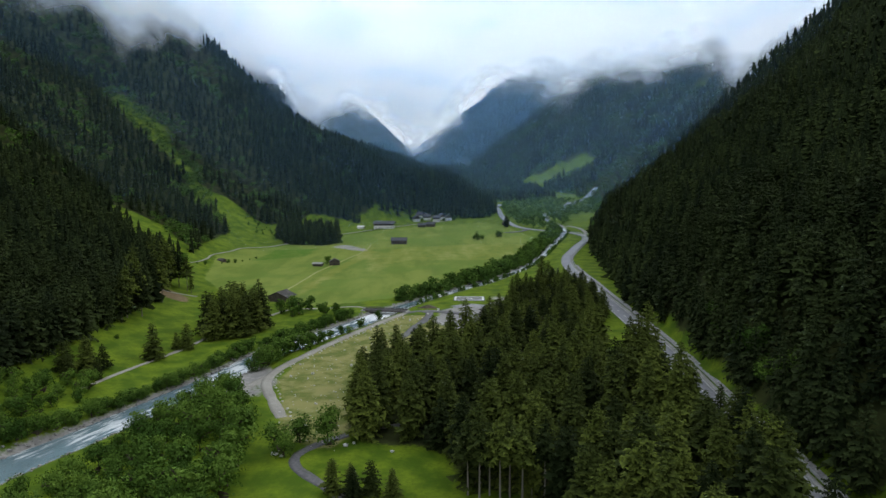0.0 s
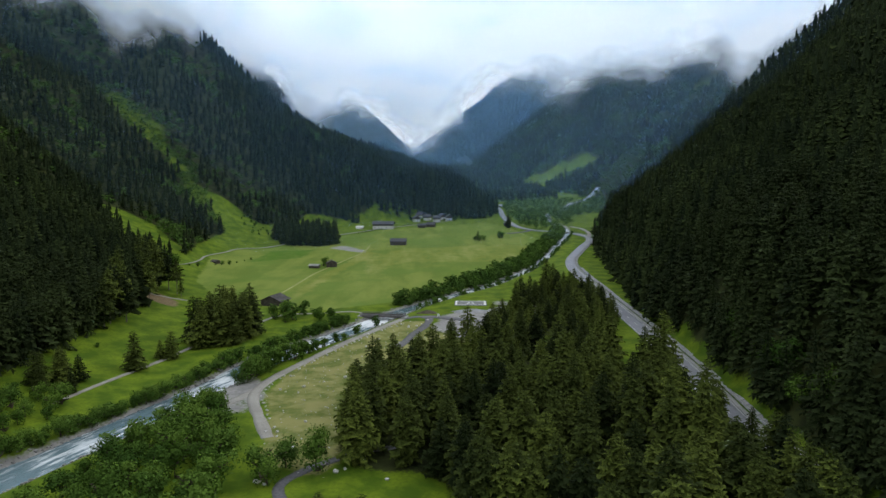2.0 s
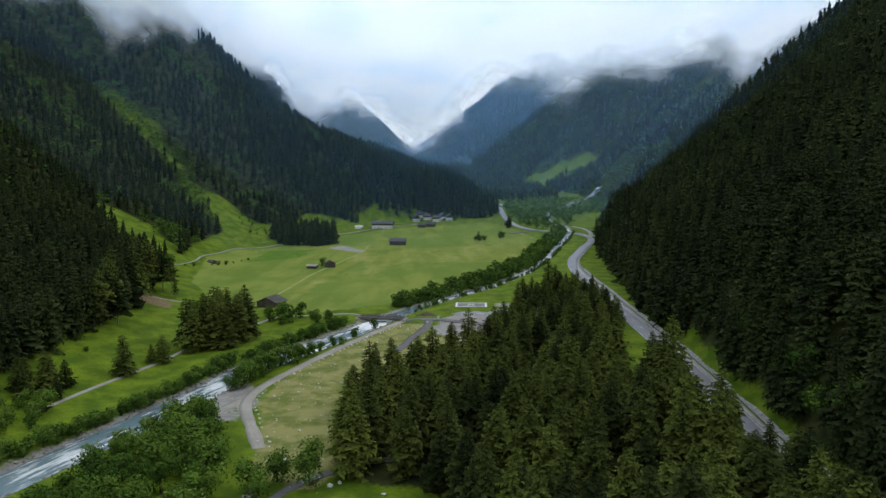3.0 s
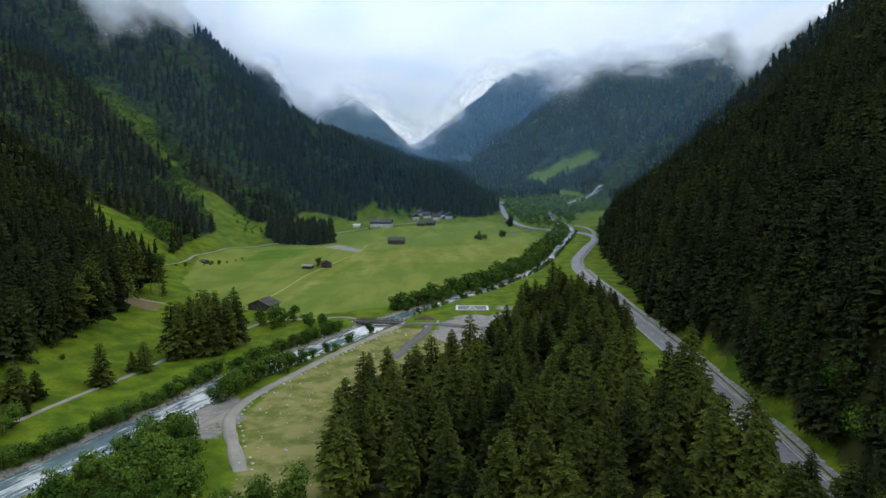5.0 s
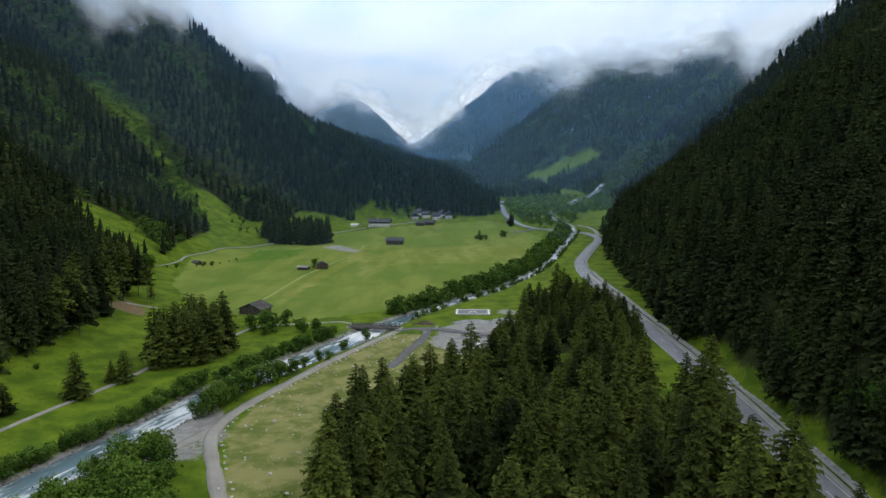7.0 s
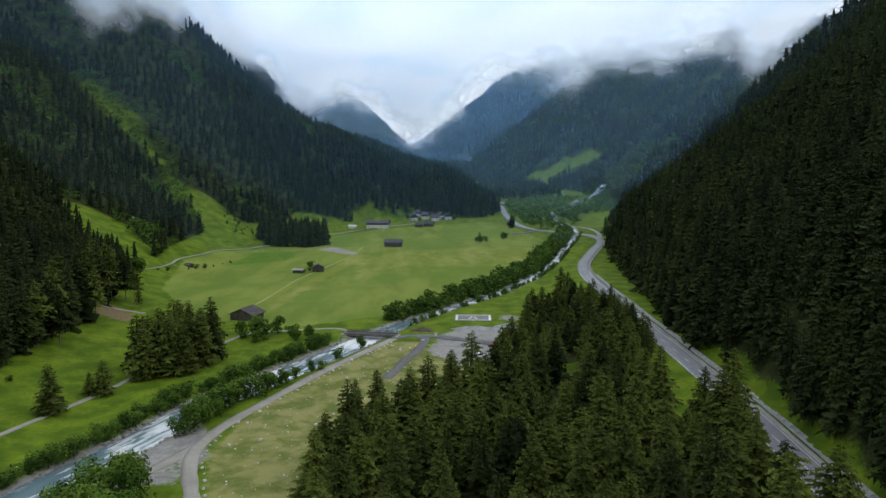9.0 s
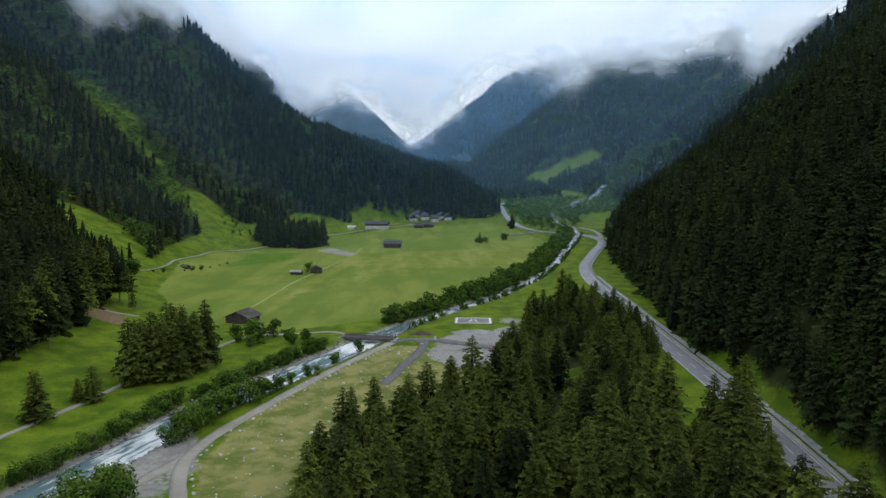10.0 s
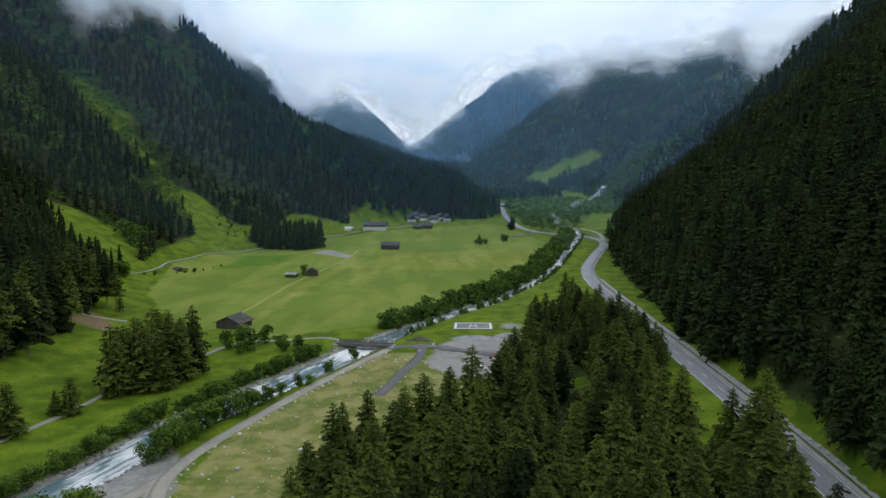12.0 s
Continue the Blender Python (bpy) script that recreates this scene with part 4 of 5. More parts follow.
wood_stuff("rear_left_forest", [(-400, -290), (-140, -290), (-140, 200), (-400, 200)], 9.0, left_wooded, 17, 26, FAR_V, "dark spruce forest at the mountain's foot", 138)
wood_stuff("middle_slope_forest", [(150, 60), (330, 60), (330, 430), (235, 430), (210, 300), (165, 150)], 6.2, right_wooded, 16, 27, MID_V, "dense dark spruce forest on the steep slope", 106, 1.0)
wood_stuff("slope_forest", [(100, 430), (420, 430), (560, 700), (620, 1000), (180, 1000), (130, 700)], 6.4, right_wooded, 14, 25, MID_V, "dense dark spruce forest on the steep slope", 111, 1.0)
wood_stuff("upper_slope_forest", [(330, 100), (700, 250), (820, 1000), (620, 1000), (560, 700), (420, 430), (330, 430)], 7.4, right_wooded, 17, 26, FAR_V, "dense dark spruce forest high on the slope", 121)
wood_stuff("foot_edge_forest", [(-140, 200), (-140, 330), (-182, 330), (-190, 200)], 6.0, left_wooded, 19, 29, NEAREST_V, "dark spruce forest beside the meadow", 133, 1.2)
wood_stuff("foot_forest", [(-182, 330), (-140, 330), (-150, 372), (-164, 420), (-178, 440), (-300, 470), (-330, 200), (-190, 200)], 6.2, left_wooded, 21, 32, NEAR_V, "dark spruce forest at the mountain's foot", 131, 1.1)
wood_stuff("left_forest", [(-190, 440), (-130, 1180), (100, 1180), (60, 1010), (-560, 1180), (-620, 700), (-480, 330), (-300, 330)], 6.6, left_wooded, 12, 22, MID_V, "dark spruce forest on the mountainside with broadleaf patches", 141, 0.33)
wood_stuff("spur_forest", [(-560, 1180), (-130, 820), (60, 980), (110, 1100), (90, 1180), (0, 1400), (-500, 1500)], 7.2, left_wooded, 14, 24, MID_V, "dark spruce forest covering the mountain spur", 151, 0.75)
wood_stuff("high_left_forest", [(-480, 330), (-620, 700), (-560, 1180), (-500, 1500), (-1000, 1600), (-1300, 1100), (-900, 400)], 8.6, left_wooded, 12, 22, FAR_V, "dark spruce forest high on the mountainside", 161, 0.33)
wood_stuff("far_right_forest", [(180, 1000), (820, 1000), (1000, 1900), (500, 2300), (100, 2300), (150, 1500)], 8.0, right_wooded, 14, 24, FAR_V, "distant dark spruce forest on the mountainside", 171, 0.16)
wood_stuff("far_valley_forest", [(100, 2300), (700, 2300), (300, 3400), (-200, 3400), (-260, 2600)], 12, right_wooded, 16, 26, FAR_V, "far blue-green spruce forest", 181)
wood_stuff("grove", [(-146, 655), (-118, 655), (-106, 664), (-108, 690), (-130, 712), (-170, 722), (-178, 700), (-160, 670)], 4.6, None, 16, 26, NEAR_V, "dark spruce grove on the meadow's edge", 191)
wood_stuff("far_floor_forest", [(100, 1215), (235, 1290), (225, 1500), (130, 2000), (-90, 2800), (-140, 3300), (-260, 3300), (-340, 2800), (-265, 2000), (-130, 1500), (-45, 1290), (40, 1190)], 10.5, None, 13, 23, FAR_V, "distant spruce forest filling the valley", 201, 0.5)
wood_stuff("tree_row", [(-150, 848), (-136, 850), (-106, 844), (-104, 853), (-126, 864), (-150, 864)], 5.0, None, 11, 18, NEAR_V, "row of spruces on a green slope", 196)
wood_stuff("spur_foot_forest", SPUR_FOOT, 6.6, None, 18, 28, MID_V, "tall dark spruces along the foot of the spur", 211)


hedge = []
for k in range(10, len(river_line) - 1):
    lx, ly, lw = river_line[k]
    if 95 < ly < 340 and random.random() < (0.85 if ly < 170 else 0.5):
        sx, sy = across(river_line)[k]
        d = lw / 2 + (random.uniform(4.5, 8.0) if ly < 185 else random.uniform(3.2, 6.5))
        hedge.append((lx - sx * d, ly - sy * d, random.uniform(1.6, 5.6)))
hedge = np.array(hedge)
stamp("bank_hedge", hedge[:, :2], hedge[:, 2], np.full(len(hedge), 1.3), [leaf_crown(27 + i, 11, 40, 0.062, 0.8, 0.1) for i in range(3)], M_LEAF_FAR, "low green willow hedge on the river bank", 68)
belt = []
for k in range(0, len(river_line) - 1, 2):
    lx, ly, lw = river_line[k]
    if 378 < ly < 740:
        sx, sy = across(river_line)[k]
        for d in (lw / 2 + 2.0, lw / 2 + 5.5, lw / 2 + 9, lw / 2 + 12.5)[:2 if ly < 430 else 3 if ly < 500 else 4]:
            if random.random() < 0.72:
                d += random.uniform(-1.5, 1.5)
                belt.append((lx - sx * d + random.uniform(-1, 1), ly - sy * d, random.uniform(5.0, 11.5)))
        if random.random() < (0.45 if ly < 540 else 0.8):
            belt.append((lx + sx * (lw / 2 + 2.5), ly + sy * (lw / 2 + 2.5), random.uniform(2, 5)))
belt = np.array(belt)
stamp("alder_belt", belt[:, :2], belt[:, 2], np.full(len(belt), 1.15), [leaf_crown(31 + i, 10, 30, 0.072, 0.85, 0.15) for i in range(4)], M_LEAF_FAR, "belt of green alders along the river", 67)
BRUSH = [(105, 770), (128, 762), (140, 770), (165, 830), (185, 930), (230, 990), (300, 1060), (330, 1180), (300, 1260), (190, 1260), (120, 1190), (104, 1100), (100, 900), (100, 800)]
brush = spread(61, BRUSH, 8.0, off_lines)
brush_h, brush_w = grown(brush, 4, 11, 62)
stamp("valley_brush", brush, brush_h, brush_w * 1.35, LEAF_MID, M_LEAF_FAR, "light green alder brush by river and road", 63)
slope_brush = spread(64, SLOPE_BRUSH, 8.0, off_lines)
brush_h, brush_w = grown(slope_brush, 5, 12, 65)
stamp("slope_brush", slope_brush, brush_h, brush_w * 1.35, LEAF_MID, M_LEAF_FAR, "light green broadleaf trees on a far slope", 66)


# ---------------------------------------------------------------- mist and haze
def sheet_faces(rows, n):
    c = (np.arange(rows - 1)[:, None] * n + np.arange(n - 1)[None, :]).ravel()
    return np.stack([c, c + 1, c + n + 1, c + n], 1)


# ragged foot of the cloud layer: (bearing as x over distance, rise over distance), seen from the valley's near end
CLOUD_FOOT = [(-0.78, 0.33), (-0.60, 0.305), (-0.55, 0.285), (-0.50, 0.255), (-0.46, 0.262), (-0.42, 0.258), (-0.385, 0.238), (-0.35, 0.208), (-0.31, 0.186), (-0.27, 0.166),
              (-0.22, 0.132), (-0.18, 0.128), (-0.13, 0.135), (-0.09, 0.138), (-0.065, 0.112), (-0.04, 0.084), (-0.01, 0.100), (0.03, 0.128), (0.07, 0.172), (0.12, 0.182),
              (0.19, 0.184), (0.24, 0.192), (0.29, 0.200), (0.35, 0.207), (0.41, 0.218), (0.445, 0.222), (0.47, 0.190), (0.50, 0.205), (0.54, 0.245), (0.58, 0.275), (0.64, 0.300), (0.75, 0.36)]


def cloud_layer(far, fade, seed, bend, sink=0.0):
    """One rolling layer of low cloud across the valley: thin at its ragged foot, denser above; it comes nearer along both mountainsides."""
    S, T = np.meshgrid(np.linspace(-0.78, 0.75, 150), np.linspace(0, 1, 36))
    depth = far * (1 - bend[0] * soft((-S - 0.24) / 0.3) - bend[1] * soft((S - 0.38) / 0.25)) + 14 * np.sin(S * 9 + seed)
    foot = np.interp(S, *zip(*CLOUD_FOOT)) - sink + 0.010 * waves(S * 1000, S * 0, seed, 120, 3)
    rise_to = foot - 0.075 + T**1.4 * 0.5
    X, Y, Z = S * depth, 45 + depth, 68 + rise_to * depth
    dens = np.clip((rise_to - foot - 0.016 * waves(S * 1000, rise_to * 1600, seed + 1, 130, 3) + 0.25 * fade) / fade, -1.2, 2.0)
    ob = new("cloud", array_mesh("cloud", np.stack([X, Y, Z], -1).reshape(-1, 3), sheet_faces(*X.shape), M_MIST, True, drift=dens))
    return tagged(ob, "soft white layer of cloud hiding the mountain tops", "cloud", kind="stuff")


for far, fade, seed, bend, sink in ((2700, 0.075, 345, (0.1, 0.05), 0.018), (1380, 0.070, 301, (0.24, 0.08), 0.026), (1150, 0.085, 322, (0.35, 0.15), 0.026)):
    cloud_layer(far, fade, seed, bend, sink)


# see-through blue sheet added across the valley; its tint imitates distance haze
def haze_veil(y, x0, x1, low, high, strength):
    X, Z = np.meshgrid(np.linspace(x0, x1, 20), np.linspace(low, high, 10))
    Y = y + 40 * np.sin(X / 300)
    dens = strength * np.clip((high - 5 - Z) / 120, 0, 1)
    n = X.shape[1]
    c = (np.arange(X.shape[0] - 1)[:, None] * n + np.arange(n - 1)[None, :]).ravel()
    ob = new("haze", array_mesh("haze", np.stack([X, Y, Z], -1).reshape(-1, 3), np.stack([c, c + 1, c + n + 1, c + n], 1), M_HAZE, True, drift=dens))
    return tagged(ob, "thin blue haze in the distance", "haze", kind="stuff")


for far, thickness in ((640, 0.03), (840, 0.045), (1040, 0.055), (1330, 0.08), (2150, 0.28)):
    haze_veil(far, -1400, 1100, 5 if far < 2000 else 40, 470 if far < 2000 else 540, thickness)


# ---------------------------------------------------------------- buildings
def gable_house(name, x, y, turn, wide, deep, eave, ridge, label, wall_mat, roof_mat, base_mat=None, windows=0, rows=1, over=0.7, door=True, chimney=False, group=""):
    """A house with walls, two roof slabs, a door and windows. The ridge runs along its depth."""
    z = float(np.min(ground(np.array([x - 3, x, x + 3]), np.array([y, y, y])))) - 0.1
    base = new(name)
    base.matrix_basis = pose(x, y, z, 0, 0, turn)
    w, d = wide / 2, deep / 2
    low = eave * 0.62 if base_mat else 0.0
    if base_mat:
        part("ground_floor_wall", prism([(-w, 0), (w, 0), (w, low), (-w, low)], deep), base_mat, base)
    part("wall", prism([(-w - 0.03, low), (w + 0.03, low), (w + 0.03, eave), (0, ridge), (-w - 0.03, eave)], deep + 0.06), wall_mat, base)
    fall = (ridge - eave) / w
    for s in (-1, 1):
        profile = [(0, ridge + 0.28), (s * (w + over), eave - over * fall + 0.28), (s * (w + over), eave - over * fall + 0.05), (0, ridge + 0.02)]
        part("roof_slab", prism(profile, deep + 2 * over), roof_mat, base)
    part("ridge_cap", boxes(((0, 0, ridge + 0.30), (0.35, deep + 2 * over + 0.05, 0.12)), bevel=0.03), roof_mat, base)
    if door:
        dr = part("door", boxes(((0, -d - 0.09, 1.15), (2.2 if not base_mat else 1.2, 0.1, 2.3)), bevel=0.02), M_LOGS, base)
        part("door_frame", boxes(((-1.2 if not base_mat else -0.7, -d - 0.1, 1.2), (0.16, 0.14, 2.5)), bevel=0.02), M_GIRDER, dr)
    for r in range(rows if windows else 0):
        h = eave * (0.28 + 0.45 * r)
        for i in range(windows):
            u = -w + wide * (i + 0.5) / windows
            if abs(u) < 1.0 and r == 0:
                continue
            win = part("window", boxes(((u, -d - 0.08, h), (1.0, 0.08, 1.2)), bevel=0.02), M_GLASS, base)
            part("window_frame", boxes(((u, -d - 0.10, h + 0.66), (1.2, 0.12, 0.12)), ((u, -d - 0.10, h - 0.66), (1.2, 0.16, 0.12)), bevel=0.01), M_PLASTER, win)
            for s in (-1, 1):
                v = -d + deep * (i + 0.5) / windows
                part("window", boxes(((s * (w + 0.07), v, h), (0.08, 1.0, 1.2)), bevel=0.02), M_GLASS, base)
    if chimney:
        part("chimney", boxes(((w * 0.35, d * 0.3, ridge + 0.3), (0.7, 0.7, 1.6)), bevel=0.03), M_PLASTER, base)
    if not base_mat:
        for s in (-1, 1):
            part("corner_post", boxes(((s * (w + 0.02), -d - 0.02, eave / 2), (0.3, 0.3, eave)), bevel=0.03), M_LOGS, base)
        for i in range(5):
            part("wall_log", boxes(((0, -d - 0.07, 0.35 + i * eave / 5.2), (wide, 0.09, 0.3)), bevel=0.03), M_LOGS, base)
    return tagged(base, label, "barn" if not base_mat else "house", group)


BARN_LABEL = "weathered dark log hay barn with shingle roof on meadow"
gable_house("hay_barn", -98, 394, -16, 12.5, 10.5, 3.2, 5.9, BARN_LABEL, M_LOGS, M_SHINGLE, over=1.0)
gable_house("hay_barn", -89.5, 543, 12, 8, 7, 3.4, 5.4, "small dark log barn beside a tree", M_LOGS, M_SHINGLE)
gable_house("field_hut", -102.5, 537, 80, 5, 7.5, 2.2, 3.0, "low flat-roofed grey wooden hut on meadow", M_LOGS, M_CONCRETE)
gable_house("hay_barn", -42, 662, 88, 8, 15.5, 4.0, 6.4, "long dark wooden barn on the hay meadow", M_LOGS, M_SLATE)
gable_house("field_hut", -184, 540, 60, 4, 6, 2.0, 3.0, "small dark hut beside the gravel lane", M_LOGS, M_SHINGLE)
gable_house("farmhouse", -68, 790, 84, 11, 24, 6.2, 9.0, "long farmhouse with white walls and dark roof", M_LOGS, M_SLATE, M_PLASTER, 5, 2, 1.2, chimney=True)
gable_house("shed", -97, 794, 80, 5, 8, 2.4, 3.6, "small white shed beside the farmhouse", M_PLASTER, M_PLASTER, door=False)
gable_house("hay_barn", -22, 800, 85, 7, 9, 3.2, 5.2, "dark wooden barn near the hamlet", M_LOGS, M_SLATE)
gable_house("hay_barn", -11, 806, 80, 7, 10, 3.6, 6.0, "dark wooden barn near the hamlet", M_LOGS, M_SLATE)
for hx, hy, ht, hw, hd in ((-32, 886, 20, 8, 9), (-17, 898, 75, 8, 9), (-4, 880, 85, 7, 9), (12, 893, 10, 8, 8), (-27, 904, 60, 7, 9), (3, 906, 30, 8, 8)):
    gable_house("chalet", hx, hy, ht, hw, hd, 5.6, 8.4, "white and dark wood chalet in a hamlet", M_LOGS, M_SLATE, M_PLASTER, 3, 2, 1.1, chimney=True, group="hamlet chalets")
gable_house("hay_barn", 84, 820, 20, 6, 7, 3, 4.6, "small dark barn beside the road", M_LOGS, M_SLATE)

for px, py, h in ((-24, 880, 6), (6, 883, 5), (20, 884, 7), (-40, 890, 6), (-96, 546, 8.5), (-153, 668, 3.5), (-102, 668, 3.5), (41, 684, 7), (46, 688, 6), (37, 690, 5), (64, 703, 8), (67, 706, 6), (89, 838, 10), (-140, 275, 2.4)):
    broad(px, py, h, "green tree standing alone on the meadow", "meadow trees")
for along, off, h in ((2, 0, 2.2), (9, 1.5, 3.4), (13, -1, 2.4), (30, 1, 1.6), (36, 2, 2.6), (41, 0, 3.6), (45, 2.5, 2.8), (49, 0.5, 3.2), (56, 2, 2.0), (70, 0, 1.5), (78, 1, 2.3)):
    broad(-191 + along * 0.31 + off, 500 + along, h, "low shrub beside the gravel lane", "lane shrubs")
for i in range(9):
    broad(-92 + i * 3.2, 742 + i * 5.5, random.uniform(1.4, 2.6), "low hedge shrub on the meadow", "meadow hedge")
for px, py in spread(71, [(-200, 690), (-228, 740), (-215, 745), (-170, 700)], 7):
    broad(px, py, random.uniform(2, 4.5), "low green shrub on the steep pasture", "pasture shrubs")

# ---------------------------------------------------------------- bridge
bridge = new("bridge")
bridge.matrix_basis = pose(-31, 358.5, 0.9, 0, 0, -12)
tagged(bridge, "dark single-span girder bridge over the river", "bridge")
part("deck", boxes(((0, 0, 0.55), (25, 4.6, 0.35)), bevel=0.04), M_TAR, bridge)
for s in (-1, 1):
    girder = part("girder", boxes(((0, s * 2.45, 0.55), (24.5, 0.22, 1.1)), bevel=0.03), M_GIRDER, bridge)
    for h in (1.25, 1.65, 2.05):
        part("rail", boxes(((0, s * 2.45, h), (24.5, 0.10, 0.16)), bevel=0.02), M_GIRDER, bridge)
    for i in range(11):
        part("post", boxes(((-12 + 2.4 * i, s * 2.45, 1.6), (0.16, 0.18, 1.1)), bevel=0.02), M_GIRDER, bridge)
for s in (-1, 1):
    part("abutment", boxes(((s * 12.2, 0, -0.9), (2.6, 6.4, 3.0)), bevel=0.1), M_CONCRETE, bridge)

# ---------------------------------------------------------------- landing pad
pad = new("landing_pad")
pad.matrix_basis = pose(18, 393.5, float(ground(18, 393.5)) + 0.12, 0, 0, -3)
tagged(pad, "grey landing pad with a thick white painted border", "landing pad")
part("slab", boxes(((0, 0, -0.15), (19, 14.5, 0.34)), bevel=0.04), M_PAD, pad)
for c, size in (((0, 6.3, 0.024), (18, 1.1, 0.012)), ((0, -6.3, 0.024), (18, 1.1, 0.012)), ((8.45, 0, 0.024), (1.1, 11.5, 0.012)), ((-8.45, 0, 0.024), (1.1, 11.5, 0.012))):
    part("border_stripe", boxes((c, size)), M_PAINT, pad)
for c, size, a in (((-1.3, 0, 0.024), (0.6, 6, 0.012), -14), ((1.3, 0, 0.024), (0.6, 6, 0.012), 14), ((0, -0.6, 0.026), (2.2, 0.55, 0.012), 0)):
    part("centre_bar", boxes((c, size, a)), M_PAINT, pad)


# ---------------------------------------------------------------- yard
def heap(name, x, y, rx, ry, h, seed, label, material=None):
    r = np.random.RandomState(seed)
    n, m = 28, 9
    verts, faces = [], []
    for j in range(m):
        f = j / (m - 1)
        for i in range(n):
            a = 6.283 * i / n
            k = (1 - f) * (1 + 0.16 * math.sin(3 * a + seed) + 0.10 * math.sin(7 * a + 2 * seed))
            px, py = x + rx * k * math.cos(a), y + ry * k * math.sin(a)
            verts.append((px, py, float(ground(px, py)) - 0.15 + h * (1 - (1 - f) ** 1.4) * (0.9 + 0.2 * r.rand())))
    for j in range(m - 1):
        for i in range(n):
            faces.append((j * n + i, j * n + (i + 1) % n, (j + 1) * n + (i + 1) % n, (j + 1) * n + i))
    return tagged(new(name, array_mesh(name, verts, faces, material or M_HEAP, True)), label, "gravel heap")


heap("gravel_heap", 18, 368, 13, 4.2, 1.8, 1, "long grey heap of crushed stone in the yard")
heap("gravel_heap", 33, 372, 8, 4, 2.2, 2, "grey heap of crushed stone beside the pad")
heap("gravel_heap", 26, 326, 7, 3, 1.0, 3, "low grey heap of crushed stone")
heap("earth_heap", -7, 367, 6, 3.5, 1.6, 4, "low dark brown heap of earth beside the lane", M_EARTH)


def wheel(parent, x, y, r, w):
    bm = bmesh.new()
    bmesh.ops.create_cone(bm, cap_ends=True, segments=16, radius1=r, radius2=r, depth=w, matrix=pose(x, y, r, 90, 0, 0))
    bmesh.ops.bevel(bm, geom=bm.edges[:], offset=0.03, segments=1, affect="EDGES")
    tyre = part("wheel", bm, M_RUBBER, parent)
    bm = bmesh.new()
    bmesh.ops.create_cone(bm, cap_ends=True, segments=12, radius1=r * 0.55, radius2=r * 0.55, depth=w + 0.03, matrix=pose(x, y, r, 90, 0, 0))
    part("rim", bm, M_STEEL, tyre)


def car(name, x, y, turn, length, height, paint, label):
    """A car along its own x axis."""
    base = new(name)
    base.matrix_basis = pose(x, y, float(ground(x, y)) + 0.02, 0, 0, turn)
    l, h = length / 2, height
    body = prism([(-l, 0.32), (l, 0.32), (l, 0.75), (l * 0.92, 0.92), (l * 0.5, 1.02), (l * 0.22, h), (-l * 0.86, h), (-l, 1.0)], 1.78, "y")
    bmesh.ops.bevel(body, geom=body.edges[:], offset=0.06, segments=2, affect="EDGES")
    part("body", body, paint, base)
    for s in (-1, 1):
        part("side_window", prism([(-l * 0.78, 1.05), (l * 0.38, 1.05), (l * 0.2, h - 0.1), (-l * 0.76, h - 0.1)], 0.03, "y"), M_GLASS, base).location = (0, s * 0.895, 0)
        part("headlight", boxes(((l * 0.985, s * 0.6, 0.72), (0.12, 0.34, 0.16)), bevel=0.02), M_PAINT, base)
        for px in (-l * 0.62, l * 0.62):
            wheel(base, px, s * 0.84, 0.33, 0.22)
    part("windscreen", boxes(((l * 0.37, 0, (h + 1.02) / 2), (0.05, 1.5, (h - 1.0) * 1.1)), bevel=0.01), M_GLASS, base).rotation_euler = (0, 0, 0)
    return tagged(base, label, "car")


car("van", 17, 322, 35, 4.8, 1.95, M_CARWHITE, "white van parked on the gravel yard")
excavator = new("excavator")
excavator.matrix_basis = pose(26, 331, float(ground(26, 331)), 0, 0, 150)
tagged(excavator, "orange excavator standing on the gravel yard", "excavator")
for s in (-1, 1):
    part("crawler_track", boxes(((0, s * 1.1, 0.42), (3.6, 0.5, 0.8)), bevel=0.2), M_RUBBER, excavator)
part("body", boxes(((-0.5, 0, 1.5), (3.0, 2.4, 1.1)), bevel=0.12), M_ORANGE, excavator)
cab = part("cab", boxes(((0.6, 0.7, 2.2), (1.3, 1.0, 1.5)), bevel=0.1), M_ORANGE, excavator)
part("cab_window", boxes(((0.65, 0.7, 2.35), (1.36, 0.8, 0.8)), bevel=0.05), M_GLASS, cab)
boom = boxes(((0, 0, 0), (3.6, 0.35, 0.45)), bevel=0.06)
part("boom", boom, M_ORANGE, excavator).matrix_basis = pose(2.3, -0.2, 2.7, 0, -35, 0)
part("arm", boxes(((0, 0, 0), (2.4, 0.3, 0.35)), bevel=0.05), M_ORANGE, excavator).matrix_basis = pose(4.3, -0.2, 2.6, 0, 55, 0)
part("bucket", prism([(-0.5, 0), (0.5, 0.1), (0.6, 0.7), (-0.2, 0.8)], 1.1), M_GIRDER, excavator).matrix_basis = pose(5.0, -0.2, 1.1)
board = new("sign_board")
board.matrix_basis = pose(-1, 353.5, float(ground(-1, 353.5)), 0, 0, 0)
tagged(board, "white board on a dark post beside the lane", "sign")
part("post", boxes(((0, 0, 0.9), (0.12, 0.12, 1.9)), bevel=0.01), M_GIRDER, board)
part("panel", boxes(((0, -0.1, 1.6), (1.1, 0.06, 1.4)), bevel=0.02), M_PAINT, board)

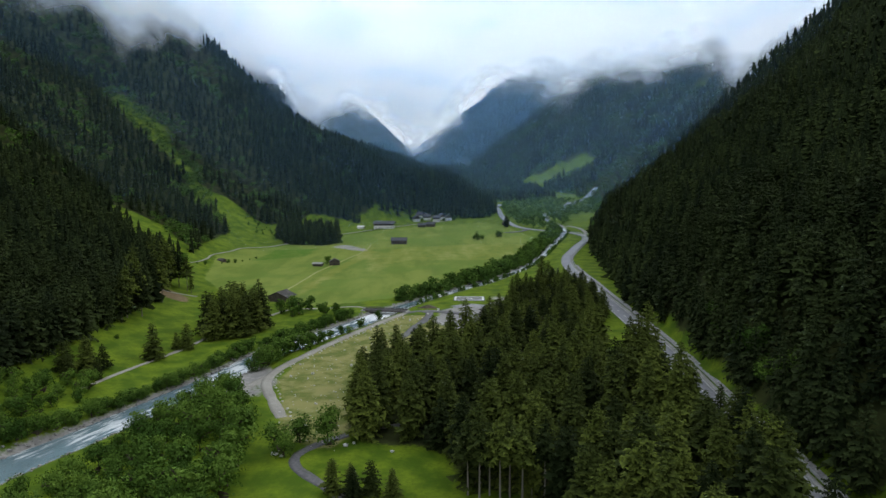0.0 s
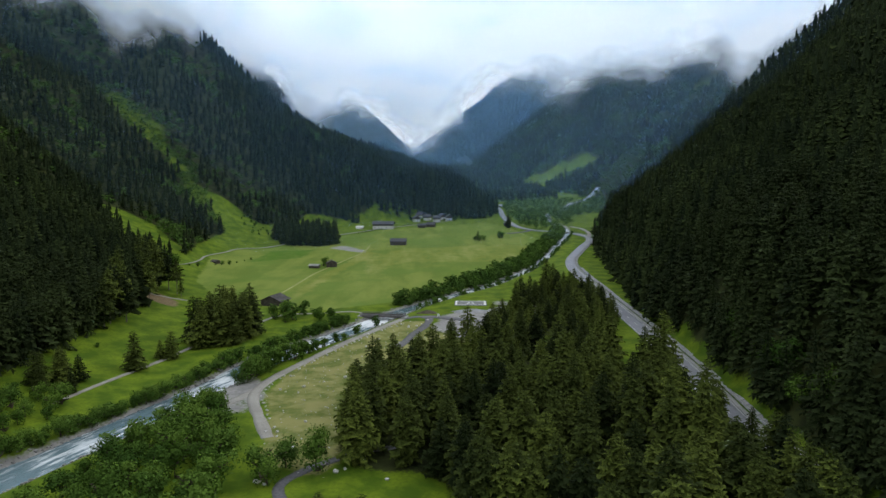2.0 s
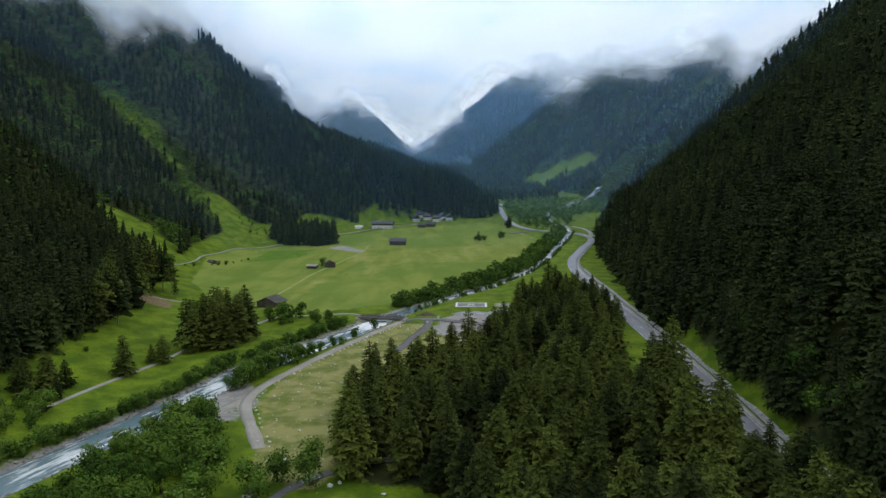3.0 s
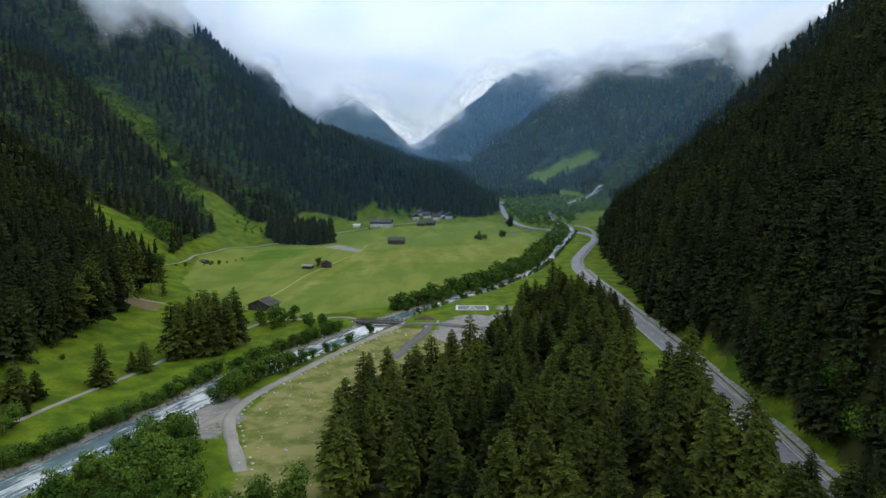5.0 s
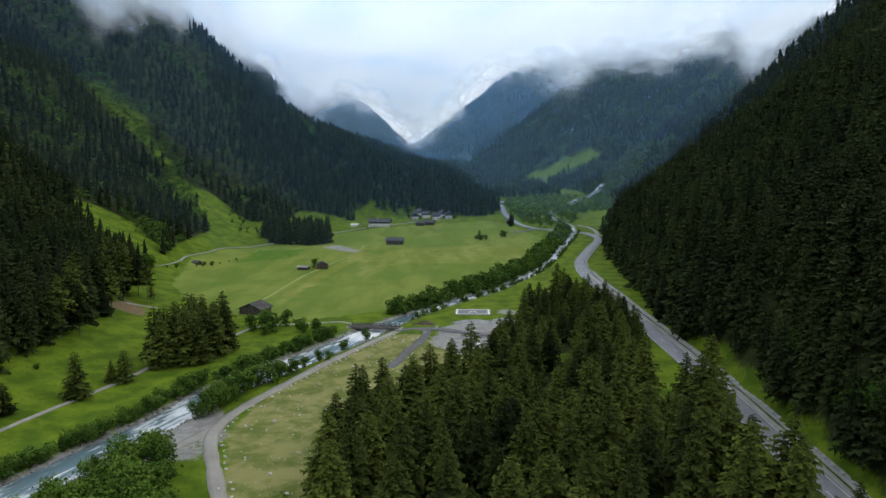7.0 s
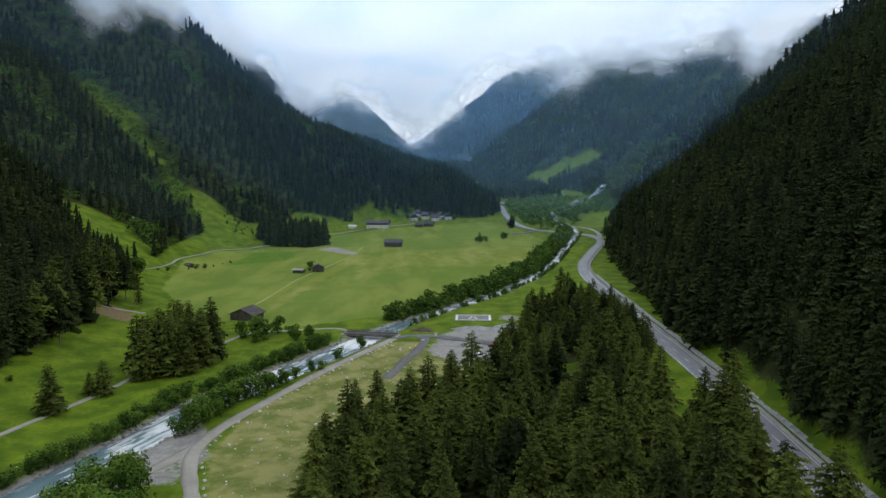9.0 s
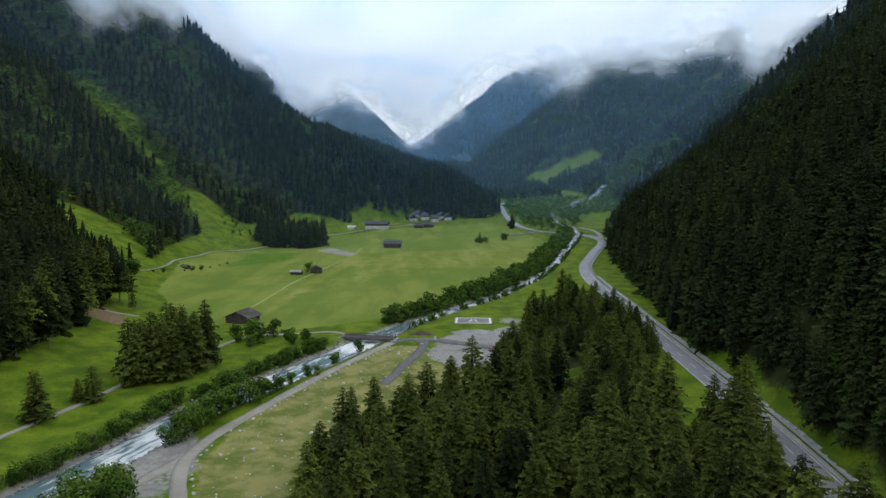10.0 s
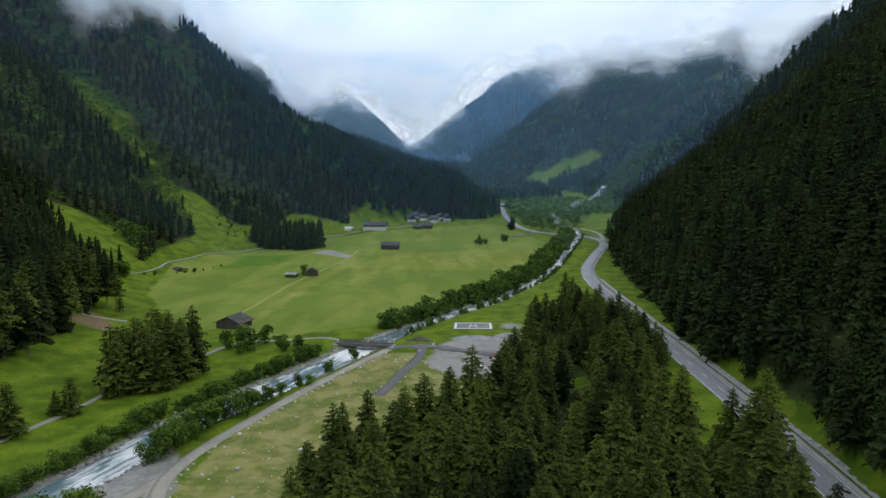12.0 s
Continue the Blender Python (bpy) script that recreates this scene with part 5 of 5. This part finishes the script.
# ---------------------------------------------------------------- guard rail and shoulder along the road
keep = shown
shoulder = new("road_shoulder", ribbon("road_shoulder", road_line[keep], road_z[keep] - 0.01, 0.75, M_CONCRETE, 2, 0.3, shift=4.75))
tagged(shoulder, "pale concrete shoulder strip beside the road", "road shoulder", kind="structure")
rail = new("guard_rail")
tagged(rail, "grey steel guard rail along the valley road", "guard rail")
for h in (0.45, 0.85):
    part("rail", ribbon("rail", road_line[keep], road_z[keep] + h + 0.14, 0.06, M_STEEL, 1, 0.26, shift=5.75), None, rail)
post = boxes(((0, 0, 0.35), (0.14, 0.16, 1.3)), bevel=0.02)
post_mesh = bpy.data.meshes.new("post")
post.to_mesh(post_mesh)
post.free()
for k in range(shown.start, shown.stop, 2):
    px, py = road_line[k, :2] + side_r[k] * 5.85
    ob = part("post", post_mesh, M_STEEL, rail)
    ob.matrix_basis = pose(px, py, road_z[k] - 0.05, 0, 0, math.degrees(math.atan2(side_r[k, 1], side_r[k, 0])))


revetment = new("stone_revetment")
tagged(revetment, "pale grey slab revetment beside the road's grass verge", "revetment")
slab_mesh = bpy.data.meshes.new("slab")
slab = boxes(((0, 0, 0), (1.9, 3.86, 0.5)), bevel=0.05)
slab.to_mesh(slab_mesh)
slab.free()
for k in range(shown.start, shown.stop, 2):
    if 90 < road_line[k, 1] < 500:
        px, py = road_line[k, :2] + side_r[k] * 7.0
        ob = part("slab", slab_mesh, M_SLAB, revetment)
        ob.matrix_basis = pose(px, py, road_z[k] + 0.12 + 0.06 * random.random(), 0, -14 + random.uniform(-2, 2), math.degrees(math.atan2(side_r[k, 1], side_r[k, 0])))


# ---------------------------------------------------------------- boulders
def rock_mesh(seed):
    r = random.Random(seed)
    bm = bmesh.new()
    bmesh.ops.create_icosphere(bm, subdivisions=1, radius=0.5)
    for v in bm.verts:
        v.co = Vector((v.co.x * 1.2, v.co.y, v.co.z * 0.8)) * r.uniform(0.72, 1.2)
    me = bpy.data.meshes.new("boulder")
    bm.to_mesh(me)
    bm.free()
    me.materials.append(M_ROCK)
    return me


ROCKS = [rock_mesh(i) for i in range(6)]


def boulder(x, y, size, label, group):
    ob = new("boulder", random.choice(ROCKS))
    ob.matrix_basis = pose(x, y, float(ground(x, y)) + 0.18 * size, random.uniform(-15, 15), random.uniform(-15, 15), random.uniform(0, 360)) @ Matrix.Diagonal((size, size, size, 1))
    return tagged(ob, label, "boulder", group)


track_line = curve_through(TRACKS["riverside_track"][0], 3.2)
track_side = across(track_line)
for k in range(2, len(track_line)):
    if random.random() < 0.85:
        px, py = track_line[k, :2] - track_side[k] * (2.8 + random.uniform(-0.3, 0.9))
        boulder(px, py, random.uniform(0.5, 1.15), "pale grey boulder lining the gravel track", "track boulders")
for px, py in spread(21, FIELD_DRY, 6.2)[:150]:
    if random.random() < 0.85:
        boulder(px + random.uniform(-2, 2), py, random.choice((0.4, 0.5, 0.6, 0.8, 1.0, 1.4)), "pale stone lying on dry pasture", "pasture stones")
for px, py in ((-20, 178), (-26, 170), (-13, 166), (-44, 165), (-42, 164), (-43, 167), (-24, 172), (-16, 333), (-12, 336), (-20, 340), (-74, 214), (-71, 212)):
    boulder(px, py, random.uniform(0.8, 1.6), "grey boulder lying in grass", "grass boulders")

bank_v, bank_f, at = [], [], 0
r = np.random.RandomState(9)
unit = [np.array([v.co[:] for v in m.vertices]) for m in ROCKS]
unit_f = np.array([p.vertices[:] for p in ROCKS[0].polygons])
side_w = across(river_line)
for k in range(10, len(river_line) - 1):
    if not 60 < river_line[k, 1] < 480:
        continue
    for s in (-1, 1):
        for _ in range(3):
            d = s * (river_line[k, 2] / 2 + r.uniform(-1.2, 2.6))
            px, py = river_line[k, :2] + side_w[k] * d + r.uniform(-1, 1, 2)
            size = r.uniform(0.4, 1.5)
            bank_v.append(unit[r.randint(6)] * size + (px, py, float(ground(px, py)) + 0.1 * size))
            bank_f.append(unit_f + at)
            at += len(unit[0])
bank = new("bank_stones", array_mesh("bank_stones", np.vstack(bank_v), np.vstack(bank_f), M_BANK))
tagged(bank, "grey stones along the river's edge", "stones", kind="stuff")

pebble_v, pebble_f, at = [], [], 0
for px, py in spread(23, FIELD_DRY, 2.6):
    if r.rand() < 0.35 + 0.4 * (waves(px, py, 77, 40, 2) > 0.1):
        size = r.uniform(0.15, 0.5)
        pebble_v.append(unit[r.randint(6)] * size + (px, py, float(ground(px, py)) + 0.06 * size))
        pebble_f.append(unit_f + at)
        at += len(unit[0])
pebbles = new("pasture_stones", array_mesh("pasture_stones", np.vstack(pebble_v), np.vstack(pebble_f), M_ROCK))
tagged(pebbles, "small pale stones scattered over dry pasture", "stones", kind="stuff")
